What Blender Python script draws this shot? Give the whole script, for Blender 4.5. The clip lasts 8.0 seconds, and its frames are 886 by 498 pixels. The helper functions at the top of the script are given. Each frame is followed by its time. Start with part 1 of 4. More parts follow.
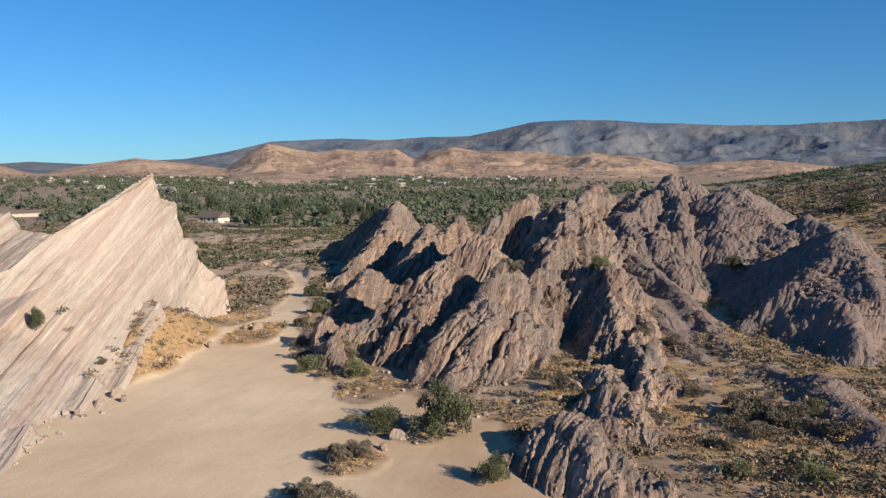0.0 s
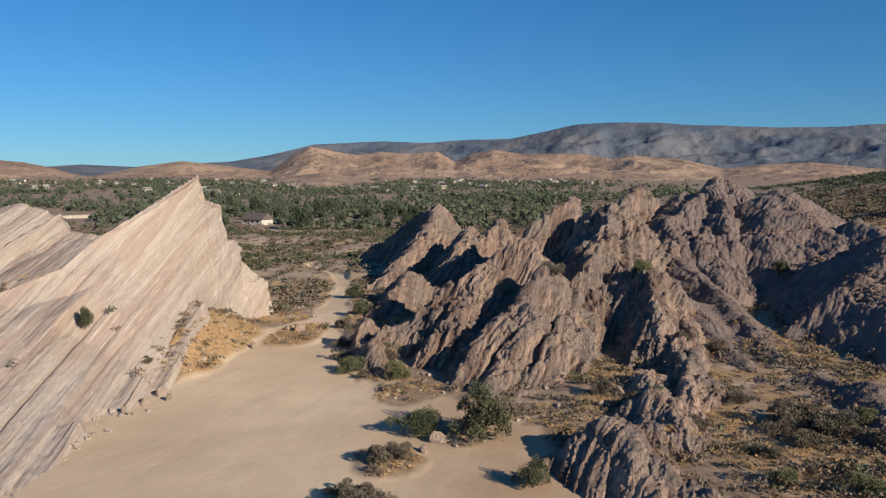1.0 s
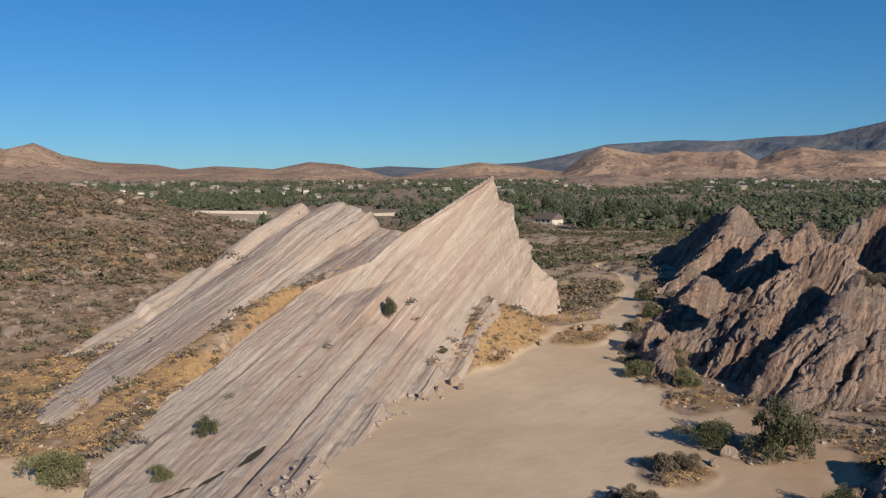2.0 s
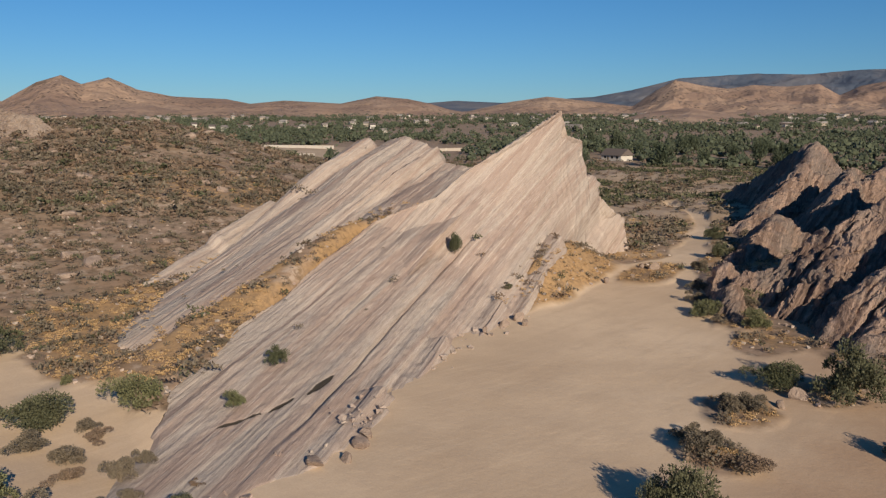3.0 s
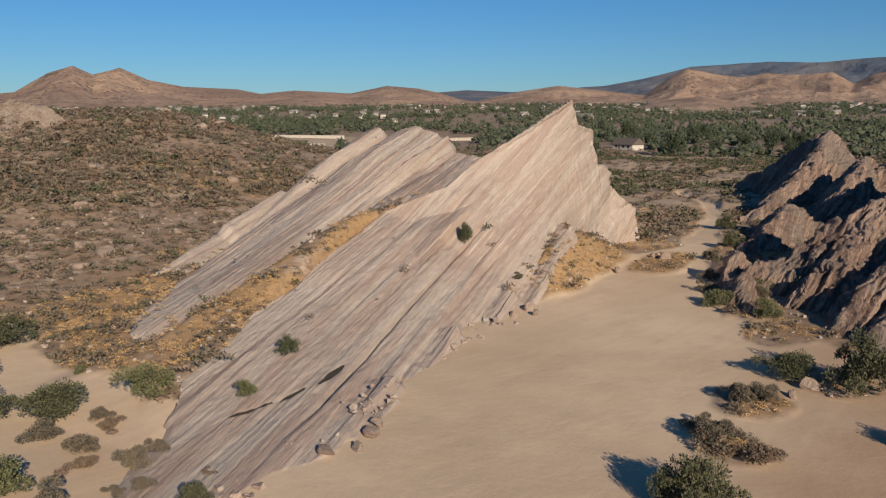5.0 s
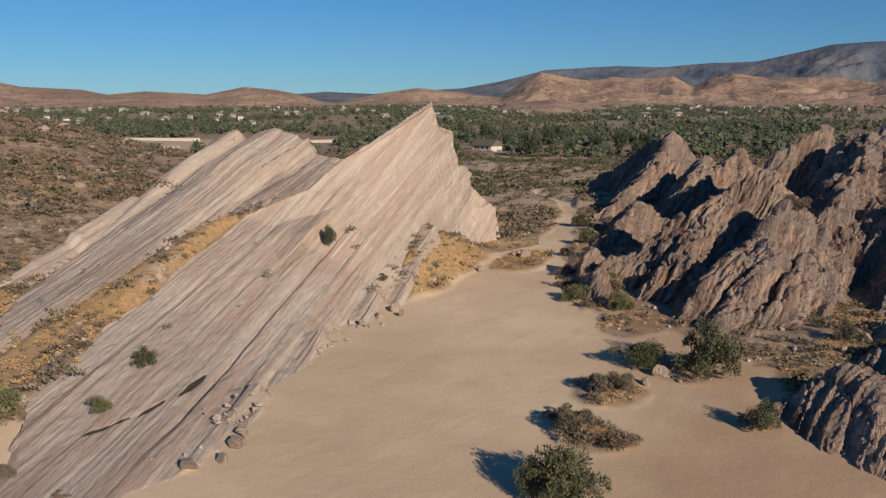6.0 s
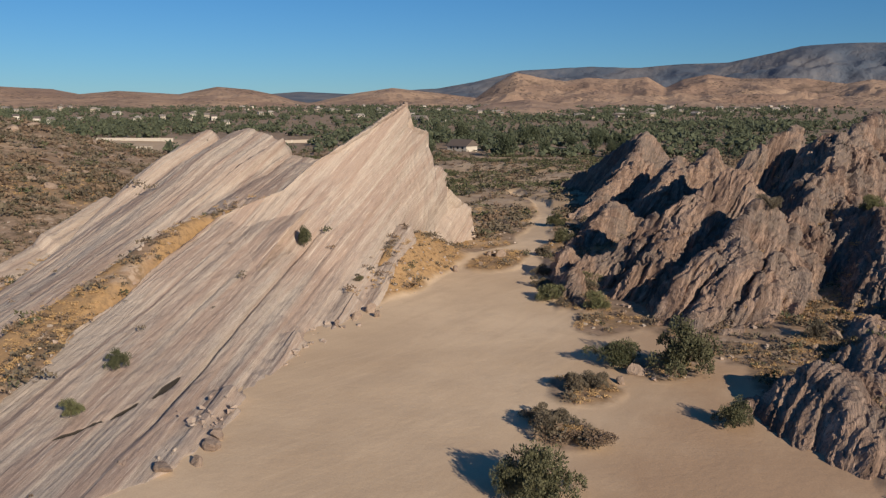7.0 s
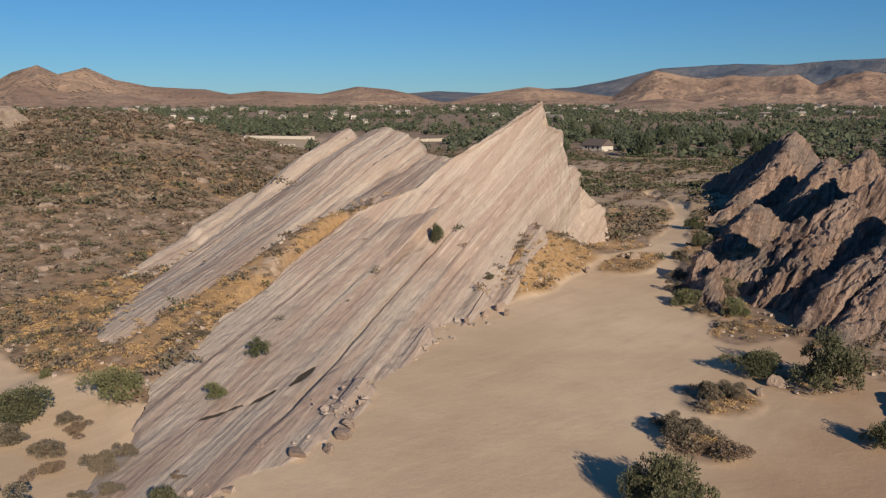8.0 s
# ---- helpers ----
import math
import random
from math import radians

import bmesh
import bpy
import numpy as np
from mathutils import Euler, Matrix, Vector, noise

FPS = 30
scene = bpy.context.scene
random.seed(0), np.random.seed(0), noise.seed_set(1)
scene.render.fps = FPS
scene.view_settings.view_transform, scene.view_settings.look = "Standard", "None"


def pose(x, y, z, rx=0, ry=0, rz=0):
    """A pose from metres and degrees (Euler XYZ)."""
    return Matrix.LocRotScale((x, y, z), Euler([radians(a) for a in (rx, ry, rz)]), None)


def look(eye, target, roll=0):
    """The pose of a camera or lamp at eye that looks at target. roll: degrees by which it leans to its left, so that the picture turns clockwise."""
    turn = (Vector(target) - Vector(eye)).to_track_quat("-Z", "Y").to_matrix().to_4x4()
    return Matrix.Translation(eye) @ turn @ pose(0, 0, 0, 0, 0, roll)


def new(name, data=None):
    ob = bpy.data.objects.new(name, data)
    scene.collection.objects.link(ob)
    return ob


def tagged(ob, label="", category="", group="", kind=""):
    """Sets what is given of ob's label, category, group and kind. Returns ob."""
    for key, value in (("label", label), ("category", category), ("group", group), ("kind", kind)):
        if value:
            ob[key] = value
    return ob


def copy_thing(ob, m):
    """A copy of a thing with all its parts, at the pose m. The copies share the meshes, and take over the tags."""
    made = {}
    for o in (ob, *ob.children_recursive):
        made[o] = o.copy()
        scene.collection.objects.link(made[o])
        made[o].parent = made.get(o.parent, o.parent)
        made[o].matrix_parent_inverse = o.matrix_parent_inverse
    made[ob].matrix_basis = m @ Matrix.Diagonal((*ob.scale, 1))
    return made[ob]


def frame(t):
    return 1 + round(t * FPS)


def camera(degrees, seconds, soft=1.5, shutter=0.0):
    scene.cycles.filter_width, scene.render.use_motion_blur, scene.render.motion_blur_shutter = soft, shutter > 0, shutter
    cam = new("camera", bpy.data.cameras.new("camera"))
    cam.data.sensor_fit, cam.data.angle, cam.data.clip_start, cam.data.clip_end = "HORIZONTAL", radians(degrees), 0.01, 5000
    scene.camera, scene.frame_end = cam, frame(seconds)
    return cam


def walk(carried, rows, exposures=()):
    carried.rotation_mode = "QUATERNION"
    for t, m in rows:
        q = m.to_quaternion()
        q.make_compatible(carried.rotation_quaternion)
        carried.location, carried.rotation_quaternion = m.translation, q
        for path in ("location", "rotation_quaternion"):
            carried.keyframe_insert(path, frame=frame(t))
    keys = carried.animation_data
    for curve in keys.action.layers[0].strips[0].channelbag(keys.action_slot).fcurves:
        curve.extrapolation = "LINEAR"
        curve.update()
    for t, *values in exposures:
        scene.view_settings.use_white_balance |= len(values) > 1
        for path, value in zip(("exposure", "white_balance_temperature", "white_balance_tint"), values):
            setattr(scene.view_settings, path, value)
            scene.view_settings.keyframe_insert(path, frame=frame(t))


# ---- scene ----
cam = camera(55.66, 8.0, soft=1.25)
EYE = 25.0
ROWS = [
    (0.0, 0.0, -4.70, 0.15), (0.1, 0.97, -4.67, 0.14), (0.2, 1.57, -4.64, 0.13), (0.3, 1.93, -4.62, 0.13), (0.5, 2.36, -4.60, 0.12),
    (0.7, 2.59, -4.57, 0.1), (1.0, 2.81, -4.51, 0.09), (1.1, 2.92, -4.50, 0.09), (1.2, 4.30, -4.49, 0.1), (1.3, 7.02, -4.47, 0.11),
    (1.4, 9.69, -4.47, 0.11), (1.5, 12.22, -4.48, 0.11), (1.6, 14.72, -4.48, 0.11), (1.7, 17.04, -4.49, 0.11), (1.8, 19.34, -4.48, 0.12),
    (1.9, 21.07, -4.47, 0.12), (2.0, 22.43, -4.46, 0.12), (2.1, 23.70, -4.46, 0.11), (2.2, 24.81, -4.45, 0.11),
    (3.3, 26.99, -9.67, 0.15), (3.5, 26.95, -9.65, 0.17), (3.7, 26.92, -9.63, 0.18), (3.8, 27.83, -9.63, 0.18), (4.0, 30.24, -9.64, 0.19),
    (4.2, 30.18, -9.64, 0.18), (5.3, 25.38, -9.49, 0.13), (5.5, 23.35, -9.47, 0.12), (5.7, 20.94, -9.45, 0.1), (5.8, 19.77, -9.44, 0.09),
    (6.0, 18.28, -9.43, 0.07), (6.2, 18.24, -9.43, 0.05), (6.5, 17.43, -9.42, 0.01), (7.0, 16.61, -9.42, -0.01), (7.1, 17.05, -9.43, -0.01),
    (7.2, 18.07, -9.43, -0.01), (7.3, 19.88, -9.44, 0.0), (7.5, 23.98, -9.48, 0.01), (7.7, 25.72, -9.49, 0.01), (7.8, 25.76, -9.49, 0.01),
    (8.0, 25.67, -9.48, 0.02),
]
walk(cam, [(t, pose(0, 0, EYE, 90 + pitch, roll, yaw)) for t, yaw, pitch, roll in ROWS],
     exposures=[(0.0, 0.48, 6400, 7), (0.3, 0.31, 6400, 7), (0.5, 0.21, 6400, 7), (1.0, 0.21, 6400, 7), (1.5, 0.23, 6400, 7), (2.0, 0.02, 6400, 8),
                (2.2, -0.03, 6450, 9), (3.3, -0.05, 6750, 10), (8.0, -0.05, 6750, 10)])

# ---- light ----
SUN_UP, SUN_AZ = 22.5, 49.0        # degrees; the sun stands behind the eye, shadows fall towards azimuth SUN_AZ left of +y
to_sun = Vector((math.sin(radians(SUN_AZ)) * math.cos(radians(SUN_UP)), -math.cos(radians(SUN_AZ)) * math.cos(radians(SUN_UP)), math.sin(radians(SUN_UP))))
sun_data = bpy.data.lights.new("sun", "SUN")
sun_data.energy, sun_data.angle, sun_data.color = 5.6, radians(0.53), (1.0, 0.86, 0.68)
sun = new("sun", sun_data)
sun.matrix_world = look((0, 0, 300), Vector((0, 0, 300)) - to_sun)
world = bpy.data.worlds.new("sky")
scene.world = world
world.use_nodes = True
wn = world.node_tree.nodes
sky = wn.new("ShaderNodeTexSky")
sky.sky_type, sky.sun_disc = "NISHITA", False
sky.sun_elevation, sky.sun_rotation = radians(SUN_UP), math.atan2(to_sun.x, to_sun.y)
sky.altitude, sky.air_density, sky.dust_density, sky.ozone_density = 750, 1.0, 0.0, 3.0
wn["Background"].inputs[1].default_value = 0.081
tint = wn.new("ShaderNodeMix")
tint.data_type, tint.blend_type = "RGBA", "MULTIPLY"
tint.inputs["Factor"].default_value = 1.0
air = wn.new("ShaderNodeValToRGB")                          # the clear, dry air's blue, deeper overhead
air.color_ramp.elements[0].position, air.color_ramp.elements[0].color = 0.0, (0.36, 0.61, 0.94, 1)
air.color_ramp.elements[1].position, air.color_ramp.elements[1].color = 0.32, (0.21, 0.68, 1.0, 1)
rise = wn.new("ShaderNodeSeparateXYZ")
world.node_tree.links.new(wn.new("ShaderNodeTexCoord").outputs["Generated"], rise.inputs[0])
world.node_tree.links.new(rise.outputs["Z"], air.inputs[0])
world.node_tree.links.new(air.outputs[0], tint.inputs["B"])
world.node_tree.links.new(sky.outputs[0], tint.inputs["A"])
world.node_tree.links.new([o for o in tint.outputs if o.type == "RGBA"][0], wn["Background"].inputs[0])

# ---- numbers: noise on arrays ----
PERM = np.random.RandomState(7).permutation(256)
PERM = np.concatenate([PERM, PERM, PERM])
GRAD = np.random.RandomState(3).normal(size=(256, 3))
GRAD /= np.linalg.norm(GRAD, axis=1)[:, None]


def perlin(x, y, z):
    """Gradient noise, about -1 to 1, on arrays of one shape."""
    x, y, z = np.broadcast_arrays(np.asarray(x, float), np.asarray(y, float), np.asarray(z, float))
    fx, fy, fz = np.floor(x), np.floor(y), np.floor(z)
    ix, iy, iz = fx.astype(np.int64) & 255, fy.astype(np.int64) & 255, fz.astype(np.int64) & 255
    rx, ry, rz = x - fx, y - fy, z - fz
    u, v, w = [r * r * r * (r * (r * 6 - 15) + 10) for r in (rx, ry, rz)]
    total = 0
    for dx in (0, 1):
        a = PERM[ix + dx]
        wx = u if dx else 1 - u
        for dy in (0, 1):
            b = PERM[a + iy + dy]
            wy = v if dy else 1 - v
            for dz in (0, 1):
                g = GRAD[PERM[b + iz + dz]]
                wz = w if dz else 1 - w
                total = total + wx * wy * wz * (g[..., 0] * (rx - dx) + g[..., 1] * (ry - dy) + g[..., 2] * (rz - dz))
    return total * 1.5


def fbm(x, y, z, octaves=4, gain=0.5):
    total, amp, s = 0, 1.0, 1.0
    for _ in range(octaves):
        total = total + amp * perlin(x * s + 17.3 * s, y * s + 5.1, z * s - 9.7)
        amp, s = amp * gain, s * 2.03
    return total


def ridged(x, y, z, octaves=4, gain=0.5):
    total, amp, s = 0, 1.0, 1.0
    for _ in range(octaves):
        total = total + amp * (1 - 2 * np.abs(perlin(x * s - 3.7, y * s + 8.9 * s, z * s + 2.2)))
        amp, s = amp * gain, s * 2.07
    return total


def step(a, b, x):
    """0 before a, 1 past b, smooth between."""
    t = np.clip((x - a) / (b - a), 0, 1)
    return t * t * (3 - 2 * t)


def polar(az, d):
    """Plan place at an azimuth (degrees left of +y) and distance."""
    return -d * math.sin(radians(az)), d * math.cos(radians(az))


# ---- meshes ----
def mesh_of(name, verts, quads, tris=None, smooth=True):
    """A mesh from arrays of places, four-cornered faces and three-cornered faces."""
    me = bpy.data.meshes.new(name)
    quads = np.asarray(quads, np.int32).reshape(-1, 4)
    tris = np.zeros((0, 3), np.int32) if tris is None else np.asarray(tris, np.int32).reshape(-1, 3)
    verts = np.asarray(verts, np.float32)
    me.vertices.add(len(verts))
    me.vertices.foreach_set("co", verts.ravel())
    corners = np.concatenate([quads.ravel(), tris.ravel()])
    me.loops.add(len(corners))
    me.loops.foreach_set("vertex_index", corners)
    sizes = np.concatenate([np.full(len(quads), 4), np.full(len(tris), 3)]).astype(np.int32)
    me.polygons.add(len(sizes))
    me.polygons.foreach_set("loop_start", np.concatenate([[0], np.cumsum(sizes)[:-1]]).astype(np.int32))
    me.update(calc_edges=True)
    me.polygons.foreach_set("use_smooth", np.full(len(sizes), smooth))
    return me


def grid_faces(rows, cols):
    i = np.arange(rows * cols).reshape(rows, cols)
    return np.stack([i[:-1, :-1], i[:-1, 1:], i[1:, 1:], i[1:, :-1]], -1).reshape(-1, 4)


def mask(me, name, values):
    a = me.attributes.new(name, "FLOAT", "POINT")
    a.data.foreach_set("value", np.asarray(values, np.float32).ravel())


def part(name, bm, material, parent, label=""):
    """Links a bmesh, or a mesh, as one object under a thing or a part."""
    me = bm
    if isinstance(bm, bmesh.types.BMesh):
        me = bpy.data.meshes.new(name)
        bm.to_mesh(me)
        bm.free()
    if not me.materials:
        me.materials.append(material)
    ob = new(name, me)
    ob.parent = parent
    return tagged(ob, label)


# ---- materials ----
class Nodes:
    """A node material, built line by line."""

    def __init__(self, name, rough=0.9):
        self.m = bpy.data.materials.new(name)
        self.m.use_nodes = True
        self.n, self.l = self.m.node_tree.nodes, self.m.node_tree.links
        self.b = self.n["Principled BSDF"]
        self.b.inputs["Roughness"].default_value = rough
        self.b.inputs["Specular IOR Level"].default_value = 0.25
        self.co = self.n.new("ShaderNodeTexCoord").outputs["Object"]

    def put(self, value, socket):
        if isinstance(value, (int, float)):
            socket.default_value = value
        elif isinstance(value, tuple):
            socket.default_value = (*value, 1)[:len(socket.default_value)]
        else:
            self.l.new(value, socket)

    def turn(self, scale=(1, 1, 1), rot=(0, 0, 0)):
        """The coordinates turned (degrees), then scaled."""
        a = self.n.new("ShaderNodeMapping")
        a.inputs["Rotation"].default_value = [radians(v) for v in rot]
        self.l.new(self.co, a.inputs[0])
        b = self.n.new("ShaderNodeMapping")
        b.inputs["Scale"].default_value = scale
        self.l.new(a.outputs[0], b.inputs[0])
        return b.outputs[0]

    def noise(self, scale, detail=4, rough=0.55, co=None, distort=0.0):
        t = self.n.new("ShaderNodeTexNoise")
        t.inputs["Scale"].default_value, t.inputs["Detail"].default_value = scale, detail
        t.inputs["Roughness"].default_value, t.inputs["Distortion"].default_value = rough, distort
        self.l.new(co or self.co, t.inputs["Vector"])
        return t.outputs["Fac"]

    def cells(self, scale, co=None, out="Distance"):
        t = self.n.new("ShaderNodeTexVoronoi")
        t.inputs["Scale"].default_value = scale
        self.l.new(co or self.co, t.inputs["Vector"])
        return t.outputs[out]

    def ramp(self, fac, *stops):
        r = self.n.new("ShaderNodeValToRGB").color_ramp
        node = self.n[-1]
        while len(r.elements) < len(stops):
            r.elements.new(0.5)
        for e, (p, c) in zip(r.elements, stops):
            e.position, e.color = p, (*c, 1) if isinstance(c, tuple) else (c, c, c, 1)
        self.l.new(fac, node.inputs[0])
        return node.outputs[0]

    def mix(self, fac, a, b, kind="MIX"):
        node = self.n.new("ShaderNodeMix")
        node.data_type, node.blend_type = "RGBA", kind
        self.put(fac, node.inputs["Factor"])
        self.put(a, node.inputs["A"])
        self.put(b, node.inputs["B"])
        return [o for o in node.outputs if o.type == "RGBA"][0]

    def math(self, op, a, b=0.0):
        node = self.n.new("ShaderNodeMath")
        node.operation = op
        self.put(a, node.inputs[0])
        self.put(b, node.inputs[1])
        return node.outputs[0]

    def attr(self, name):
        node = self.n.new("ShaderNodeAttribute")
        node.attribute_name = name
        return node.outputs["Fac"]

    def random(self, island=False):
        if island:
            return self.n.new("ShaderNodeNewGeometry").outputs["Random Per Island"]
        return self.n.new("ShaderNodeObjectInfo").outputs["Random"]

    def done(self, colour, *bumps):
        """The base colour, and bumps of (height, strength, distance in metres)."""
        self.put(colour, self.b.inputs["Base Color"])
        last = None
        for height, strength, dist in bumps:
            node = self.n.new("ShaderNodeBump")
            node.inputs["Strength"].default_value, node.inputs["Distance"].default_value = strength, dist
            self.l.new(height, node.inputs["Height"])
            if last:
                self.l.new(last, node.inputs["Normal"])
            last = node.outputs[0]
        if last:
            self.l.new(last, self.b.inputs["Normal"])
        return self.m


def sandstone(name, light, mid, dark, way, stretch, streak=1.0, depth=1.0, grey=None):
    """Layered sandstone: its noise is stretched by the scales stretch, in axes whose first lies along way."""
    m = Nodes(name, 0.92)
    rot = [math.degrees(v) for v in Vector(way).rotation_difference(Vector((1, 0, 0))).to_euler("XYZ")]
    run = m.turn(stretch, rot)
    broad = m.noise(0.22, 3, 0.5, run)
    layer = m.noise(0.7, 2, 0.5, run)
    fine = m.noise(2.6, 6, 0.65, run, 0.3)
    hair = m.noise(9.0, 4, 0.65, run)
    blotch = m.noise(0.09, 4, 0.6)
    grain = m.noise(9.0, 3, 0.7)
    colour = m.ramp(broad, (0.38, light), (0.46, tuple(0.5 * (u + v) for u, v in zip(light, mid))), (0.5, tuple(1.06 * v for v in light)), (0.56, mid), (0.64, light))
    colour = m.mix(m.math("MULTIPLY", m.ramp(fine, (0.54, 0.0), (0.74, 1.0)), 0.5 * streak), colour, dark)
    colour = m.mix(m.math("MULTIPLY", m.ramp(hair, (0.55, 0.0), (0.7, 1.0)), 0.5 * streak), colour, dark)
    colour = m.mix(m.math("MULTIPLY", m.ramp(blotch, (0.45, 0.0), (0.7, 1.0)), 0.4), colour, mid)
    colour = m.mix(m.math("MULTIPLY", m.ramp(layer, (0.52, 0.0), (0.6, 1.0)), min(0.9, 0.55 * streak)), colour, mid)
    if grey:                # slopes weathered to grey
        colour = m.mix(m.math("MULTIPLY", m.ramp(m.noise(0.14, 5, 0.6), (0.46, 0.0), (0.58, 1.0)), 0.75), colour, grey)
    pale = m.noise(4.4, 4, 0.6, run)
    thin = m.noise(22.0, 3, 0.6, run)
    colour = m.mix(m.math("MULTIPLY", m.ramp(pale, (0.54, 0.0), (0.66, 1.0)), 0.5), colour, tuple(min(1.0, 1.3 * v) for v in light))
    colour = m.mix(m.math("MULTIPLY", m.ramp(thin, (0.52, 0.0), (0.66, 1.0)), 0.35 * streak), colour, dark)
    colour = m.mix(0.35, colour, m.ramp(grain, (0.3, 0.35), (0.7, 0.75)), "OVERLAY")
    # near-black painted into the shallow cracks in place of their shade
    colour = m.mix(m.ramp(m.attr("crack_shade"), (0.45, 0.0), (0.75, 1.0)), colour, m.mix(grain, (0.03, 0.025, 0.02), (0.07, 0.058, 0.045)))
    return m.done(colour, (fine, 0.8, 0.35 * depth), (hair, 0.6, 0.12 * depth), (grain, 0.5, 0.06))


PALE_ROCK = sandstone("pale_sandstone", (0.42, 0.36, 0.31), (0.335, 0.252, 0.21), (0.15, 0.118, 0.101), (0.737, 0.22, -0.639), (1, 0.045, 0.045), 0.9, 0.7)
RED_ROCK = sandstone("brown_sandstone", (0.385, 0.274, 0.214), (0.155, 0.105, 0.085), (0.052, 0.038, 0.033), (0.80, 0.25, -0.545), (1, 0.075, 0.075), 1.7, 2.2, (0.195, 0.163, 0.145))
HILL_ROCK = sandstone("weathered_hill_rock", (0.30, 0.24, 0.195), (0.235, 0.178, 0.142), (0.11, 0.085, 0.07), (0.3, 0.1, 0.95), (1, 0.12, 0.12), 1.0, 1.5)
TAN_ROCK = sandstone("tan_boulder_stone", (0.33, 0.255, 0.205), (0.25, 0.185, 0.148), (0.12, 0.09, 0.075), (0.2, 0.3, 0.93), (1, 0.3, 0.3))
DARK_ROCK = sandstone("purple_brown_rock", (0.22, 0.162, 0.14), (0.145, 0.104, 0.092), (0.07, 0.053, 0.049), (0.80, 0.25, -0.545), (1, 0.25, 0.25), 0.8, 1.4, (0.17, 0.138, 0.128))


def ground_material():
    m = Nodes("dry_ground", 0.95)
    sand, grass, scrub = m.attr("sand"), m.attr("grass"), m.attr("scrub")
    big, mid, fine = m.noise(0.05, 4), m.noise(0.7, 5, 0.65), m.noise(7, 4, 0.7)
    earth = m.mix(m.ramp(mid, (0.35, 0.0), (0.65, 1.0)), (0.37, 0.275, 0.205), (0.235, 0.165, 0.122))
    earth = m.mix(m.ramp(big, (0.4, 0.0), (0.6, 1.0)), earth, (0.29, 0.20, 0.135))
    mottle = m.noise(0.5, 6, 0.72)
    earth = m.mix(m.math("MULTIPLY", m.ramp(mottle, (0.47, 0.0), (0.6, 1.0)), 0.7), earth, (0.125, 0.092, 0.06))
    pale = m.math("MULTIPLY", m.ramp(m.noise(0.16, 7, 0.75), (0.5, 0.0), (0.58, 1.0)), m.ramp(m.noise(0.9, 4, 0.7), (0.42, 0.0), (0.55, 0.85)))
    earth = m.mix(pale, earth, (0.44, 0.345, 0.27))
    pebbles = m.cells(0.8)
    earth = m.mix(m.ramp(pebbles, (0.1, 0.55), (0.2, 0.0)), earth, (0.40, 0.32, 0.245))
    straw = m.mix(m.ramp(fine, (0.35, 0.0), (0.65, 1.0)), (0.45, 0.29, 0.145), (0.34, 0.215, 0.11))
    straw = m.mix(m.math("MULTIPLY", m.ramp(m.noise(1.1, 6, 0.75), (0.45, 0.0), (0.6, 1.0)), 0.75), straw, (0.215, 0.145, 0.085))
    lot = m.mix(m.ramp(big, (0.35, 0.0), (0.65, 1.0)), (0.66, 0.51, 0.36), (0.535, 0.40, 0.275))
    lot = m.mix(m.math("MULTIPLY", m.ramp(m.noise(0.28, 6, 0.7), (0.45, 0.0), (0.68, 1.0)), 0.45), lot, (0.50, 0.375, 0.265))
    tracks = m.noise(0.5, 3, 0.6, m.turn((0.12, 1, 1), (0, 0, -75)))
    lot = m.mix(m.math("MULTIPLY", m.ramp(tracks, (0.48, 0.0), (0.7, 1.0)), 0.2), lot, (0.40, 0.29, 0.20))
    ruts = m.noise(1.6, 2, 0.5, m.turn((0.05, 1, 1), (0, 0, -62)), 1.2)
    lot = m.mix(m.math("MULTIPLY", m.ramp(ruts, (0.56, 0.0), (0.62, 1.0)), m.ramp(big, (0.42, 0.0), (0.6, 0.14))), lot, (0.72, 0.57, 0.41))
    lot = m.mix(m.math("MULTIPLY", m.attr("dirt"), m.ramp(m.noise(0.12, 4, 0.6), (0.25, 0.4), (0.6, 1.0))), lot, (0.43, 0.295, 0.195))
    lot = m.mix(0.2, lot, m.ramp(fine, (0.3, 0.3), (0.7, 0.7)), "OVERLAY")
    colour = m.mix(m.math("MULTIPLY", scrub, 0.7), earth, (0.235, 0.18, 0.132))
    colour = m.mix(grass, colour, straw)
    colour = m.mix(sand, colour, lot)
    return m.done(colour, (mid, 0.3, 0.2), (fine, 0.2, 0.04))


GROUND = ground_material()

def hill_material(name, soil, soil2, shrub_shade, dark_cover, size, relief):
    m = Nodes(name, 0.95)
    big, mid = m.noise(0.004, 5, 0.6), m.noise(0.02, 5, 0.65)
    dots = m.cells(size, None)
    patch = m.noise(0.012, 4, 0.6)
    colour = m.mix(m.ramp(big, (0.4, 0.0), (0.6, 1.0)), soil, soil2)
    colour = m.mix(m.ramp(mid, (0.45, 0.0), (0.75, 0.6)), colour, soil2)
    # gullies darken in colour: shrubs, and shade put in with them
    gullies = m.ramp(m.math("ADD", m.attr("dark_cover"), m.math("MULTIPLY", m.math("SUBTRACT", mid, 0.5), 0.9)), (0.2, 0.0), (0.55, 0.85))
    colour = m.mix(gullies, colour, shrub_shade)
    spots = m.math("MULTIPLY", m.ramp(dots, (0.25, 1.0), (0.45, 0.0)), m.ramp(patch, (dark_cover, 0.0), (dark_cover + 0.2, 1.0)))
    colour = m.mix(spots, colour, shrub_shade)
    return m.done(colour, (mid, 0.8, 8.0), (m.noise(0.07, 5, 0.65), 0.7, 2.5), (m.noise(0.16 / relief, 7, 0.68, None, 0.6), 1.0, relief))


